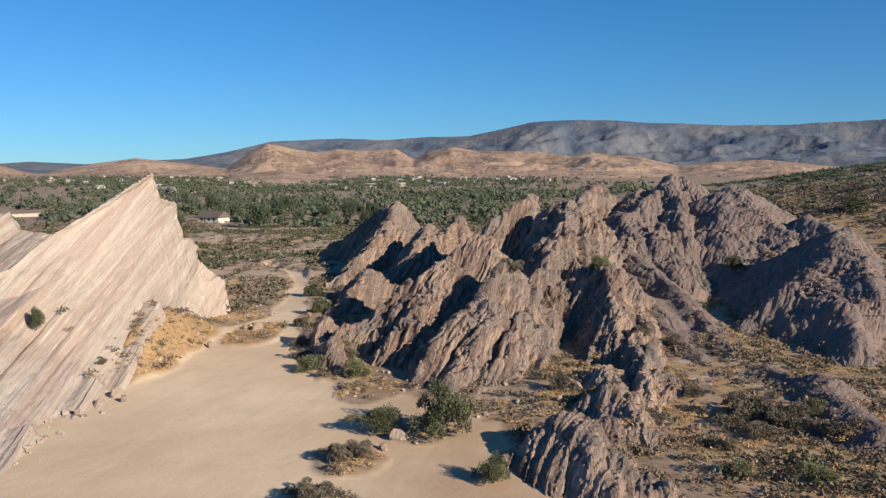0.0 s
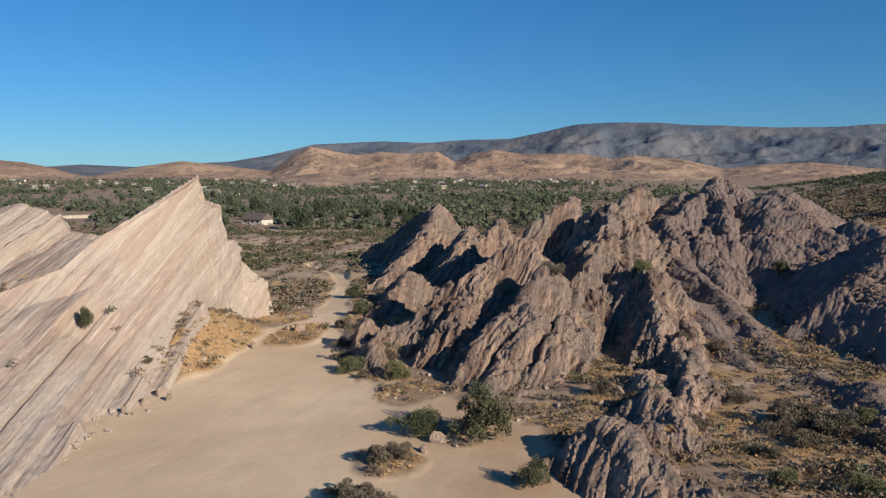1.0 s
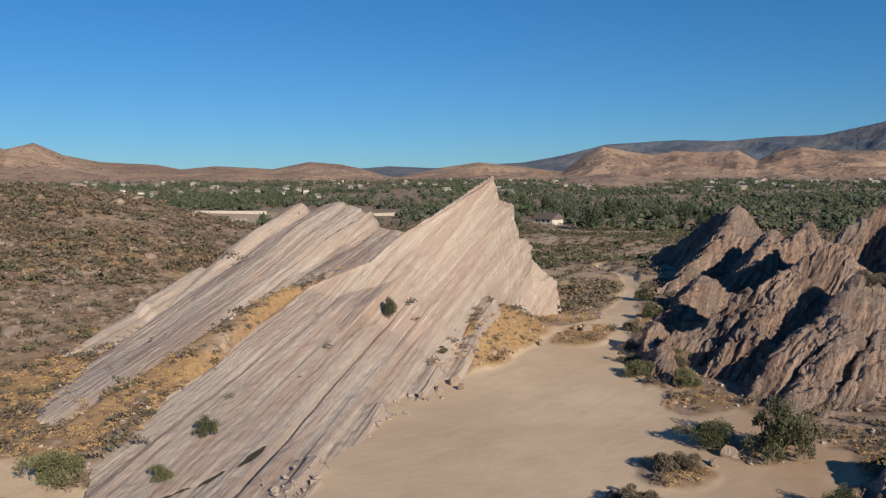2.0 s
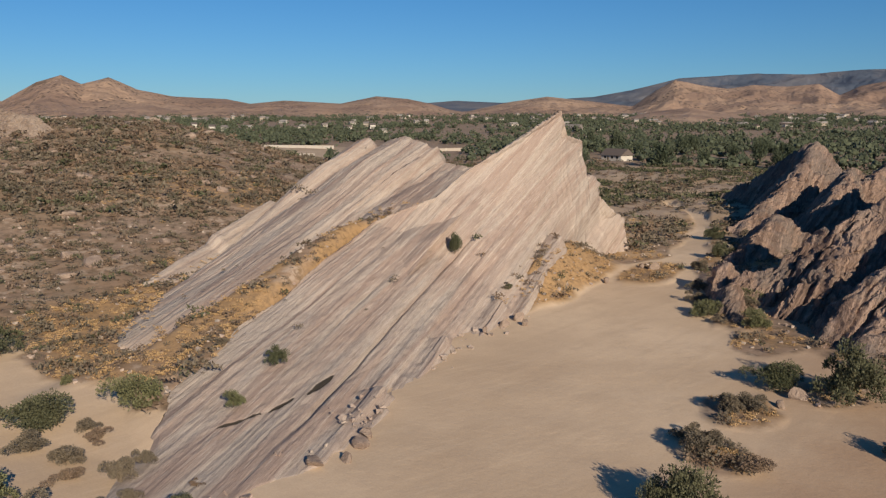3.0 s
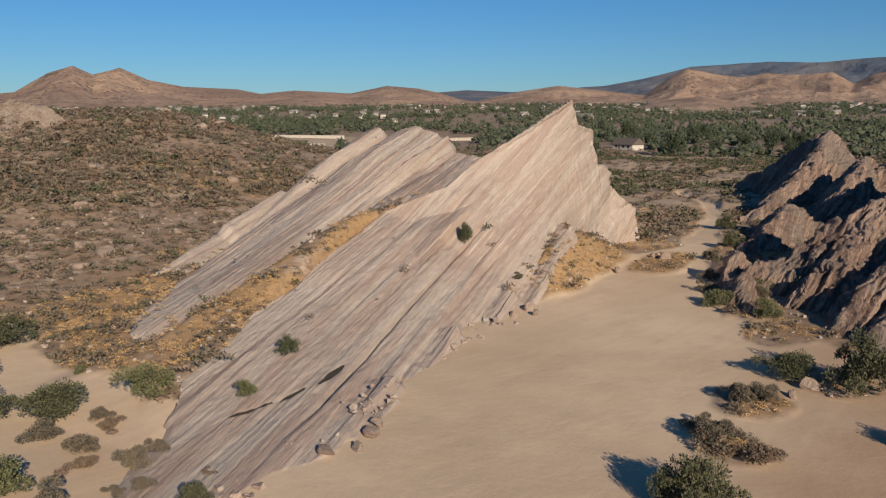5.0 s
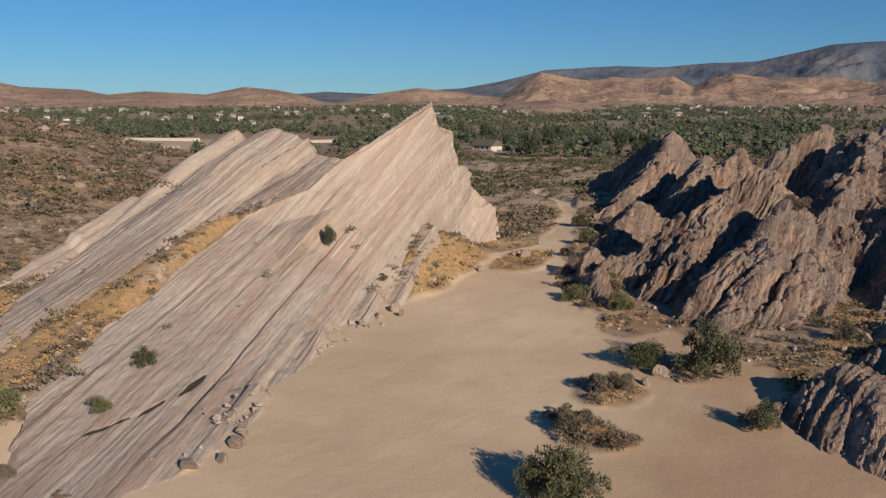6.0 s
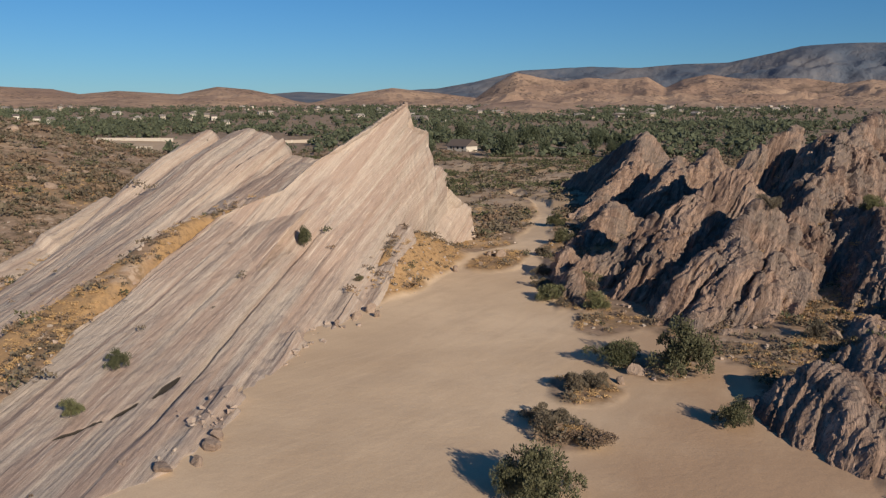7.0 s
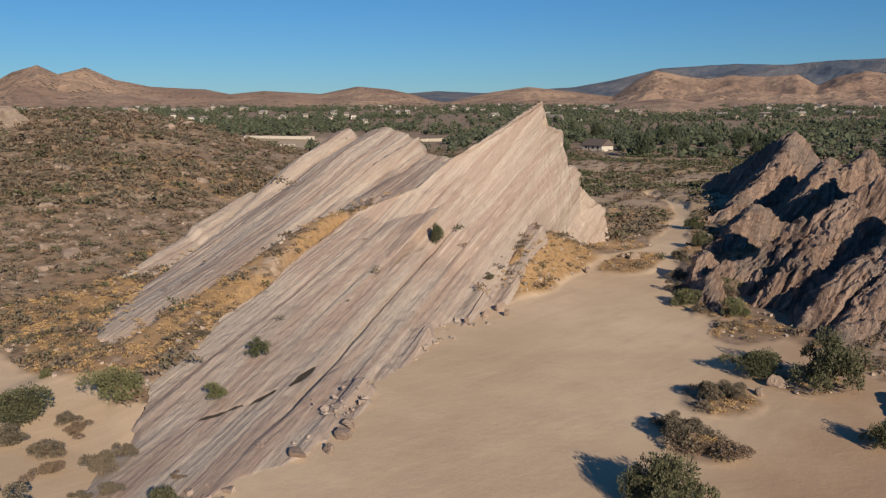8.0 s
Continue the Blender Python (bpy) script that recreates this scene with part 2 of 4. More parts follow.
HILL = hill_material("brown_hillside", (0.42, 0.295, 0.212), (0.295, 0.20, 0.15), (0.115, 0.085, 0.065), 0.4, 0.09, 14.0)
# chaparral tones with the blue of distance haze mixed into the colour
MOUNTAIN = hill_material("hazy_chaparral_mountain", (0.16, 0.16, 0.176), (0.09, 0.115, 0.158), (0.056, 0.079, 0.126), 0.7, 0.05, 14.0)

# ---- the ground ----
LOT_Y = [0, 30, 44, 48, 60, 67, 81, 92, 101, 115, 131, 145, 183, 210, 240]
LOT_RIGHT = [25, 18, 15, 14, 12, 8.5, 5, -5, -13, -17.5, -22.5, -24, -28.5, -34, -50]
LOT_LEFT = [-140, -100, -62, -44, -44, -44, -44, -38.5, -34, -34, -35.5, -30.5, -32.5, -38.5, -53]
GULLY_Y = [40, 50, 57, 62, 66, 74, 83, 97, 108, 116, 128, 150, 170]
GULLY_Z = [0, 0.8, 1.4, 3.0, 3.7, 5.6, 7.5, 9.2, 9.0, 9.0, 6, 1.5, 0]
MAIN_Y = [24, 34, 41.5, 44.3, 49.4, 54.7, 62, 70, 80, 94, 97, 99.6, 107, 112.6, 120.1, 124.8, 126.6, 132.6, 134, 139.8, 141, 147.2, 150]
MAIN_X = [-36, -40.5, -43.8, -46.8, -50.7, -51.5, -54, -55, -56.2, -58, -54.8, -51.8, -50.3, -47, -44.3, -43, -42.5, -42, -42.3, -42, -41.5, -38.5, -38.5]


def gully(x, y):
    """The grassy ground that climbs between the slabs."""
    return np.interp(y, GULLY_Y, GULLY_Z) * step(-1.5, 2.5, np.interp(y, MAIN_Y, MAIN_X) - x) * (1 - step(-60.5, -64.5, x))


def bump(x, y, az, d, height, radius):
    bx, by = polar(az, d)
    return height * np.exp(-((x - bx) ** 2 + (y - by) ** 2) / radius ** 2)


PATCHES = [(-8.3, 70.6, 3.3), (-8.2, 60.4, 2.5), (-2.0, 78.8, 3.4), (-8.5, 93, 4.0), (-12, 101, 3.5), (5, 84.5, 3.0)]      # grassy patches round the lot's bushes


def patches(x, y):
    return np.maximum.reduce([r - np.hypot(x - px, 0.8 * (y - py)) for px, py, r in PATCHES]) + 0.9 * perlin(x * 0.35, y * 0.35, 2.9)


def lot_mask(x, y):
    wobble = 1.3 * perlin(x * 0.12, y * 0.12, 0.5) + 0.6 * perlin(x * 0.5, y * 0.5, 3.5)
    xr, xl = np.interp(y, LOT_Y, LOT_RIGHT), np.interp(y, LOT_Y, LOT_LEFT)
    inside = np.minimum(xr - x, x - xl) + wobble
    west = 4 - np.abs(y - 43 - (x + 57) * -0.34) + 2 * wobble      # the track that leaves to the west
    west = np.minimum(np.minimum(west, -50 - x), (x + 84) * 0.5)
    yard = 11 - np.hypot(x + 57, y - 38) + 2 * wobble
    m = step(-0.4, 0.8, np.maximum(np.maximum(inside, west), yard)) * (y < 238)
    isle = 4.4 - np.hypot((x + 29.3), (y - 128) * 0.42) + wobble
    return np.where(y < 0, 1.0, m) * (1 - step(-0.4, 0.6, np.maximum(isle, patches(x, y))))


def ground_z(x, y):
    d = np.hypot(x, y)
    z = 0.02 * np.clip(d - 300, 0, 1500) + 0.004 * np.clip(d - 1800, 0, None)
    z = z + gully(x, y) + 4.6 * step(-33.5, -40.5, x) * step(-42.5, -40.5, x) * step(95, 107, y) * (1 - step(121, 140, y))
    z = z + bump(x, y, 60, 250, 14, 110) + bump(x, y, 46, 270, 13, 55) + bump(x, y, 51, 190, 5, 60)
    z = z + bump(x, y, -36, 330, 22, 130) + bump(x, y, -40, 700, 42, 240) + bump(x, y, -22, 130, 3, 50)
    z = z - 3.0 * step(1.5, 3.5, x - np.interp(y, MAIN_Y, MAIN_X)) * step(0, 2, -39.5 - x) * step(38, 42, y) * (1 - step(112, 118, y))      # a hollow under the slab
    west = np.interp(y, MAIN_Y, MAIN_X) - x
    bank = np.interp(y, [24, 34, 41.5, 44.3, 49.4, 54.7, 62, 70], [0, 0.3, 0.9, 1.6, 2.7, 3.7, 4.7, 5.4])
    z = np.maximum(z, bank * (1 - step(0.5, 11, west)) * step(-1.5, -0.3, west) * (1 - step(64, 70, y)))       # dirt banked against the slab's low end
    rough = 1 - lot_mask(x, y)
    z = z + rough * step(20, 120, d) * (0.5 * fbm(x * 0.06, y * 0.06, 0.3, 4) + 2.0 * step(130, 300, d) * (1 - step(400, 600, d)) * fbm(x * 0.015, y * 0.015, 1.3, 3))
    return z + 0.12 * rough + 0.05 * perlin(x * 0.2, y * 0.2, 9.1)


def build_ground():
    az = np.concatenate([np.linspace(-180, -36, 60)[:-1], np.linspace(-36, 66, 640)[:-1], np.linspace(66, 180, 50)])
    d = np.concatenate([[0.0], np.geomspace(4, 40, 24)[:-1], np.geomspace(40, 320, 230)[:-1], np.geomspace(320, 4900, 90)])
    dd, aa = np.meshgrid(d, np.radians(az), indexing="ij")
    x, y = -dd * np.sin(aa), dd * np.cos(aa)
    z = ground_z(x, y)
    me = mesh_of("ground", np.stack([x, y, z], -1).reshape(-1, 3), grid_faces(len(d), len(az))[:, ::-1])
    lot = lot_mask(x, y)
    n1, n2 = fbm(x * 0.03, y * 0.03, 4.4, 4), fbm(x * 0.15, y * 0.15, 7.7, 3)
    grass = step(0.05, 0.5, n1 + 0.5 * n2) * (1 - step(320, 500, dd)) * np.where(x < -60, 0.3, 0.7)
    strip = step(0.8, 4, gully(x, y)) * step(-0.35, 0.15, n2)
    talus = step(8.5, 5.5, np.abs(x + 36)) * step(94, 100, y) * (1 - step(128, 134, y))
    isle = step(5.2, 4, np.hypot(x + 29.3, (y - 128) * 0.42))
    low = step(42, 48, y) * (1 - step(72, 84, y)) * step(-48, -56, x) * (1 - step(-78, -90, x)) * step(-0.5, 0.1, n2)
    edge = step(50, 60, y) * (1 - step(92, 104, y)) * (1 - step(3.5, 5, np.abs(x + 76 + 0.1 * (y - 60)))) * step(-0.4, 0.2, n2)
    field = step(33, 34, np.degrees(aa)) * (1 - step(40.5, 41.5, np.degrees(aa))) * step(455, 470, dd) * (1 - step(560, 600, dd))
    bare = 0.5 * step(138, 150, y) * (1 - step(205, 235, y)) * step(-75, -60, x) * (1 - step(-30, -20, x)) * step(-0.5, 0.3, n2)
    mask(me, "sand", np.maximum.reduce([lot, 0.6 * field, bare, 0.42 * step(190, 220, dd) * (1 - step(400, 450, dd)) * step(1, 4, np.degrees(aa)) * (1 - step(22, 27, np.degrees(aa))) * step(-0.5, 0.2, n2)]))
    mask(me, "dirt", step(-11, 2, x + 0.12 * (y - 60)) * step(30, 60, dd) + 0.5 * step(-20, -8, x) * (1 - step(50, 66, y)))
    mask(me, "grass", np.clip(np.maximum.reduce([grass, strip, talus, isle * 0.8, 0.75 * step(-0.2, 0.8, patches(x, y)) * step(-0.3, 0.3, n2), low * 0.8, edge, 0.95 * step(-1, -5, np.degrees(aa)) * step(70, 90, dd) * (1 - step(165, 190, dd)) * step(-0.2, 0.35, n2), 0.85 * step(-17, -21, np.degrees(aa)) * step(185, 215, dd) * (1 - step(300, 360, dd)) * step(-0.4, 0.2, n2)]), 0, 1))
    mask(me, "scrub", np.clip(step(-0.1, 0.6, n2 + 0.4 * n1) * 0.75 + 0.25 * step(250, 500, dd), 0, 1))
    me.materials.append(GROUND)
    return tagged(new("ground", me), "dry tan dirt ground with sand lot, grass and scrub", "ground", kind="structure")


ground = build_ground()


# ---- rock ----
def bedding(p, az, up):
    """Coordinates along the beds' run and across it, for stretched noise."""
    a, u = radians(az), radians(up)
    run = np.array([-math.sin(a) * math.cos(u), math.cos(a) * math.cos(u), math.sin(u)])
    side = np.array([math.cos(a), math.sin(a), 0.0])
    top = np.cross(side, run)
    return p @ run, p @ side, p @ top


ROCKS = []


def surface_z(x, y):
    """The ground or the rock over it."""
    z = ground_z(x, y)
    for x0, x1, y0, y1, height in ROCKS:
        inside = (x > x0) & (x < x1) & (y > y0) & (y < y1)
        if inside.any():
            z[inside] = np.maximum(z[inside], height(x[inside], y[inside]))
    return z


def pieces(faces, count):
    """A number for each face: the connected piece to which it belongs."""
    label = np.arange(count)
    while True:
        low = label[faces].min(1)
        fresh = label.copy()
        for k in range(4):
            np.minimum.at(fresh, faces[:, k], low)
        fresh = fresh[fresh]
        if (fresh == label).all():
            return label[faces[:, 0]]
        label = fresh


def rock_sheet(name, x0, x1, y0, y1, res, height, relief, material, piece, share, carve=None):
    """A rock whose top surface is height(x, y), roughened along its normals by relief(places).
    It comes as a thing whose parts, called piece, are the ribs or beds that share(places) tells apart."""
    rx, ry = res if isinstance(res, tuple) else (res, res)
    xs, ys = np.arange(x0, x1, rx), np.arange(y0, y1, ry)
    ROCKS.append((x0, x1, y0, y1, height))
    y, x = np.meshgrid(ys, xs, indexing="ij")
    z = height(x, y)
    gy, gx = np.gradient(z, ry, rx)
    n = np.stack([-gx, -gy, np.ones_like(z)], -1)
    n /= np.linalg.norm(n, axis=-1, keepdims=True)
    p = np.stack([x, y, z], -1)
    p = p + n * relief(p.reshape(-1, 3)).reshape(z.shape)[..., None]
    cut = carve(p[..., 0], p[..., 1]) if carve else 0 * z
    p = p - cut[..., None] * (0, 0, 1)
    cut = cut.ravel()
    g = ground_z(p[..., 0], p[..., 1])
    faces = grid_faces(*z.shape)
    deep = (p[..., 2] < g - 0.5).ravel()
    faces = faces[~deep[faces].all(1)]
    p = p.reshape(-1, 3)
    mark = pieces(faces, len(p))
    kinds, sizes = np.unique(mark, return_counts=True)
    faces = faces[np.isin(mark, kinds[sizes > 150])]
    which = share(p[faces].mean(1))
    loose = np.zeros(len(faces), bool)
    for k in np.unique(which):
        at = np.nonzero(which == k)[0]
        mark = pieces(faces[at], len(p))
        kinds, sizes = np.unique(mark, return_counts=True)
        loose[at[~np.isin(mark, kinds[sizes > 500])]] = True
    for _ in range(60):                    # slivers join the part beside them
        if not loose.any():
            break
        owner = np.full(len(p), -1)
        owner[faces[~loose].ravel()] = np.repeat(which[~loose], 4)
        found = owner[faces].max(1)
        took = loose & (found >= 0)
        which[took], loose[took] = found[took], False
    base = new(name)
    for k in np.unique(which):
        mine = faces[which == k]
        mark = pieces(mine, len(p))
        for one in np.unique(mark):
            used, inverse = np.unique(mine[mark == one], return_inverse=True)
            me = mesh_of(piece, p[used], inverse.reshape(-1, 4), None, piece == "rock_bed")
            me.materials.append(material)
            mask(me, "crack_shade", cut[used] / 0.12)       # the shade in the cracks is put into the colour through this mask
            part(piece, me, material, base)
    return base


def beds(edges):
    """Tells a slab's beds apart by their depth across the bedding."""
    return lambda p: np.digitize(p @ BED + 0.35 * perlin(p[:, 1] * 0.02, p[:, 2] * 0.03, 1.7), edges)


BED = np.array([0.737, 0.22, -0.639])       # the beds' normal: they dip to the west
RUN = np.array([-0.05, 0.945, 0.324])        # along the beds, up the slope


def layers(w, a, v, rate, k):
    """Beds of uneven hardness: a plateau for each bed, with a short break to the next; k tells one set from another."""
    f = w * rate + 0.5 * perlin(w * rate * 0.2, a * 0.03, v * 0.03 + k)
    n = np.floor(f)
    f = f - n
    hard = lambda i: np.modf(np.abs(np.sin(i * 12.9898 + k * 78.233) * 43758.5453))[0]
    edge = step(0.86, 1.0, f)
    return (1 - edge) * hard(n) + edge * hard(n + 1) - 0.5


def slab_relief(p):
    w, a = p @ BED, p @ RUN
    v = p @ np.cross(BED, RUN)
    w = w + 0.35 * perlin(a * 0.02, v * 0.03, 1.7) + 0.06 * perlin(a * 0.25, v * 0.3, 4.7)
    r = 0.26 * perlin(w * 0.25, a * 0.010, v * 0.012 + 0.5) + 0.2 * perlin(w * 0.7, a * 0.015, v * 0.02 + 4.5)
    for rate, high, k in ((0.35, 0.42, 0.0), (0.9, 0.3, 5.5), (2.3, 0.17, 9.5), (4.6, 0.09, 2.5)):
        there = np.clip(0.55 + 1.5 * perlin(w * 0.2 + k, a * 0.03, v * 0.035), 0, 1.2)       # the breaks run out along the beds
        r = r + high * there * layers(w, a, v, rate, k)
    for w0, high in ((-18.1, 0.8), (-10.2, 0.9), (-14.2, 0.3), (-22.4, 0.35), (-26.5, 0.3), (-37, 0.35), (-41.5, 0.6), (-46, 0.3)):      # soft beds, worn back
        e = w - w0
        r = r + high * np.clip(0.45 + 1.2 * perlin(a * 0.06, w0, v * 0.06), 0, 1) * (0.3 * np.exp(-np.clip(e, 0, 60) / 1.5) * (e > 0) - 0.9 * np.exp(-((e + 0.1) / 0.24) ** 2))
    chips = 0.5 * np.clip(perlin(a * 0.12, w * 0.9, v * 0.12) - 0.25, 0, 1)
    r = r + 0.16 * fbm(p[:, 0] * 0.15, p[:, 1] * 0.1, p[:, 2] * 0.15, 3) + 0.07 * fbm(a * 0.8, w * 2.0, v * 0.8, 3) - 0.75 * chips
    r = r * (1 + 1.3 * step(122, 136, p[:, 1]) * (p[:, 0] > -60))       # the broken far end
    return r * (0.35 + 0.65 * step(0.3, 2.6, p[:, 2])) - 0.3 * step(0.5, 2.5, p[:, 2])


def slab(x, y, ys, top_x, top_z, foot_x, foot_z, curve, back, bulge=0.0):
    tx, tz = np.interp(y, ys, top_x), np.interp(y, ys, top_z)
    fx, fz = np.interp(y, ys, foot_x), np.interp(y, ys, foot_z)
    wide = np.maximum(fx - tx, 0.5)
    p = np.clip((fx - x) / wide, -1, 1)
    z = np.where(p >= 0, fz + (tz - fz) * np.abs(p) ** curve + bulge * 4 * np.abs(p) * (1 - np.abs(p)), fz + 2.2 * p * wide)
    z = np.where(x < tx, tz - back * np.interp(y, [40, 54], [0.15, 1]) * (tx - x), z)
    return np.where((y < ys[0]) | (y > ys[-1]), -5, z)


def crest(x, y, x0, y0, z0, x1, y1, z1, kl, kr, end=1.3):
    """Height of one sloping crest line; kl and kr are its slopes to the west and to the east."""
    dx, dy = x1 - x0, y1 - y0
    length = math.hypot(dx, dy)
    dx, dy = dx / length, dy / length
    s = (x - x0) * dx + (y - y0) * dy
    west = (x - x0) * dy - (y - y0) * dx
    west = -west if dy > 0 else west
    over = np.maximum(np.maximum(-s, s - length), 0)
    drop = np.hypot(np.where(west > 0, kl * west, -kr * west), end * over)
    return z0 + (z1 - z0) * np.clip(s / length, 0, 1) - (np.sqrt(drop * drop + 0.25) - 0.5)


def slab_main(x, y):
    ragged = (0.8 * perlin(x * 0.08, y * 0.2, 3.2) + 0.6 * perlin(x * 0.2, y * 0.6, 6.2)) * step(-40.5, -37, x) * step(40, 50, y) * (1 - step(115, 125, y))
    z = slab(x + ragged, y, MAIN_Y, MAIN_X,
             [0.5, 1.1, 1.6, 2.1, 3.0, 4.0, 5.3, 6.4, 9.0, 12.0, 13.6, 15, 18.3, 21.5, 24.8, 26.6, 22.6, 21.8, 15.9, 15.2, 12.2, 7.3, -2],
             [-34, -35, -35.2, -34, -33.2, -34, -35.9, -36.2, -38.6, -37.0, -37.2, -37.6, -38.8, -40.3, -41, -41, -40.6, -40.2, -40.6, -40.2, -39.8, -37, -37],
             [0.3, 0.55, 0.65, 0.75, 0.8, 0.8, 0.7, 0.6, 0.6, 0.7, 0.8, 1, 2, 2.5, 3, 3, 3, 2.5, 2.5, 2, 1.5, 0.5, -2], 0.72, 2.0)
    for row in ((-35.6, 86, -0.3, -39.2, 115, 8.3, 0.25, 3.0), (-34.2, 47, 0.3, -36.2, 60, 2.3, 0.3, 2.2), (-33.0, 49.5, 0.2, -34.6, 57.5, 1.3, 0.35, 2.4),
                (-35.6, 62.5, 0.3, -38.2, 76, 2.8, 0.3, 2.2), (-36.4, 78, 0.2, -38.6, 92, 3.4, 0.3, 2.4)):       # ribs along the foot
        z = np.maximum(z, crest(x, y, *row))
    return z


def cracks(x, y):
    """Depth of the main slab's open cracks, wider in their middle."""
    z = 0 * x
    for x0, y0, x1, y1, wide, deep in ((-43.1, 46.5, -42, 50.9, 0.2, 0.12), (-41.8, 51.2, -41.5, 54.3, 0.3, 0.12), (-40.9, 55.2, -41.8, 60.6, 0.3, 0.12), (-36.5, 45.5, -37.8, 54.5, 0.16, 0.06), (-39.9, 58, -40.8, 70, 0.18, 0.06)):
        length = math.hypot(x1 - x0, y1 - y0)
        f = ((x - x0) * (x1 - x0) + (y - y0) * (y1 - y0)) / length ** 2
        off = np.abs((x - x0) * (y1 - y0) - (y - y0) * (x1 - x0)) / length + 0.1 * perlin(x * 0.8, y * 0.5, 3.9)
        half = wide * np.sqrt(np.clip(np.sin(np.pi * np.clip(f, 0, 1)), 0, 1))
        z = z + deep * (1 - step(half - 0.1, half + 0.12, off)) * (half > 0.05)
    return z


def slab_second(x, y):
    ys = [54, 60, 64, 71, 80, 92, 104, 112, 122, 125, 127.5, 128.5]
    z = slab(x, y, ys, [-74, -74, -74, -76, -78, -79, -80.5, -80.5, -81, -81.5, -78, -76],
             [-1, 1.2, 2, 3.2, 4.8, 8.5, 12.9, 16.5, 19.3, 20.4, 19, 6],
             [-62, -62, -61.5, -60.8, -61, -61.7, -60, -57, -55, -55, -57, -60], [-1, 1.6, 3, 5, 7.2, 9.6, 11.9, 13.6, 15.4, 15.8, 14, 4], 0.6, 1.6, 1.2)
    # a spike, a notch and a broad hump along the crest, then the step down to the saddle
    along = x + 0.05 * (122 - y)
    z = z + step(84, 120, y) * np.interp(along, [-84, -81, -78.3, -77.2, -76.4, -74, -70.5, -64.6, -63.6, -59, -55], [0, 0.3, 1.3, 0.7, -0.5, 1.0, 2.2, 1.1, -0.9, 0, 1.0])
    z = np.where((y > 110) & (x > -57), np.minimum(z, slab_main(x, y)), z)
    saddle = np.interp(y, [84, 92, 101, 110, 118, 122, 126, 128.5], [6, 9.9, 12.9, 15.3, 17.1, 17.3, 16, 5]) - 0.35 * np.clip(-61 - x, 0, 9) ** 1.3
    return np.where((y > 84) & (y < 128.5) & (x > -67), np.maximum(z, saddle), z)


slab_one = tagged(rock_sheet("rock_slab", -62, -28, 24, 153, (0.11, 0.26), slab_main, slab_relief, PALE_ROCK, "rock_bed", beds([-28, -22.5, -17, -12]), cracks),
                  "tall pale tilted sandstone slab with a pointed peak", "rock", "tilted sandstone slabs")
slab_two = tagged(rock_sheet("rock_slab", -96, -48, 52, 132, (0.16, 0.36), slab_second, slab_relief, PALE_ROCK, "rock_bed", beds([-45, -40, -35])),
                  "lower pale tilted sandstone slab with a notched crest", "rock", "tilted sandstone slabs")
slab_three = tagged(rock_sheet("rock_slab", -100, -70, 56, 116, (0.2, 0.36),
                               lambda x, y: np.maximum(crest(x, y, -79, 60, 0.8, -86, 92, 7, 1.5, 0.5), crest(x, y, -86, 94, 8.5, -88, 110, 12, 1.5, 0.6)),
                               slab_relief, PALE_ROCK, "rock_bed", beds([-45])),
                    "low weathered sandstone ledge in scrub behind the slabs", "rock", "tilted sandstone slabs")

RPEAK_FINS = [
    (-12.3, 230.7, 19.0, -41.4, 245.7, 0.2, 1.2, 1.9),
    (-12.3, 229.3, 18.6, -13.6, 214.5, 10.3, 1.3, 2.1),
    (-13.7, 217.2, 13.7, -22.7, 181.5, 2.7, 0.9, 1.0),
    (-2.6, 205.4, 14.3, -5.9, 177.5, 9.2, 1.1, 1.4),
    (-13.7, 163.0, 7.2, -18.6, 140.5, 2.0, 0.9, 1.0),
    (5.2, 214.5, 15.2, -4.8, 179.9, 10.2, 0.9, 1.3),
]
FRONT_FINS = [
    (5.4, 127.9, 16.3, -6.7, 117.8, 7.9, 2.2, 1.3),
    (-6.7, 117.8, 7.9, -13.2, 111.2, 4.5, 1.5, 1.3),
    (1.3, 122, 12.5, -6.8, 105.8, 4.7, 1.5, 1.2),
    (9.1, 115.6, 12.6, 1.1, 104, 7.2, 2.4, 1.3),
    (1.1, 104, 7.2, -4.6, 91.9, -0, 1.6, 1.4),
    (6.2, 105.8, 9, 0.3, 91, 1.9, 1.3, 1.3),
    (10.4, 105.5, 7.6, 4, 88.9, 0.5, 1.3, 1.4),
]
UPPER_FINS = [
    (24.3, 158.1, 21.5, 17.8, 134.8, 13.8, 1, 1.2),
    (17.8, 134.8, 13.8, 13.6, 121.2, 10, 1.2, 1.2),
    (13.6, 121.2, 10, 9.5, 99.5, 3.1, 1.8, 1.2),
    (17.8, 169.1, 21.3, 9.2, 157.7, 16.2, 1.5, 1.6),
    (24.2, 129.8, 12.9, 24.4, 121.6, 11.8, 1.3, 1.3),
    (24.4, 121.6, 11.8, 21.5, 101.7, 6.1, 1.3, 1.2),
    (37.4, 201.6, 23.7, 26.4, 173, 17.7, 1.8, 1.8),
    (22.5, 101.5, 5.4, 21.9, 85.2, 3.2, 0.9, 0.8),
]
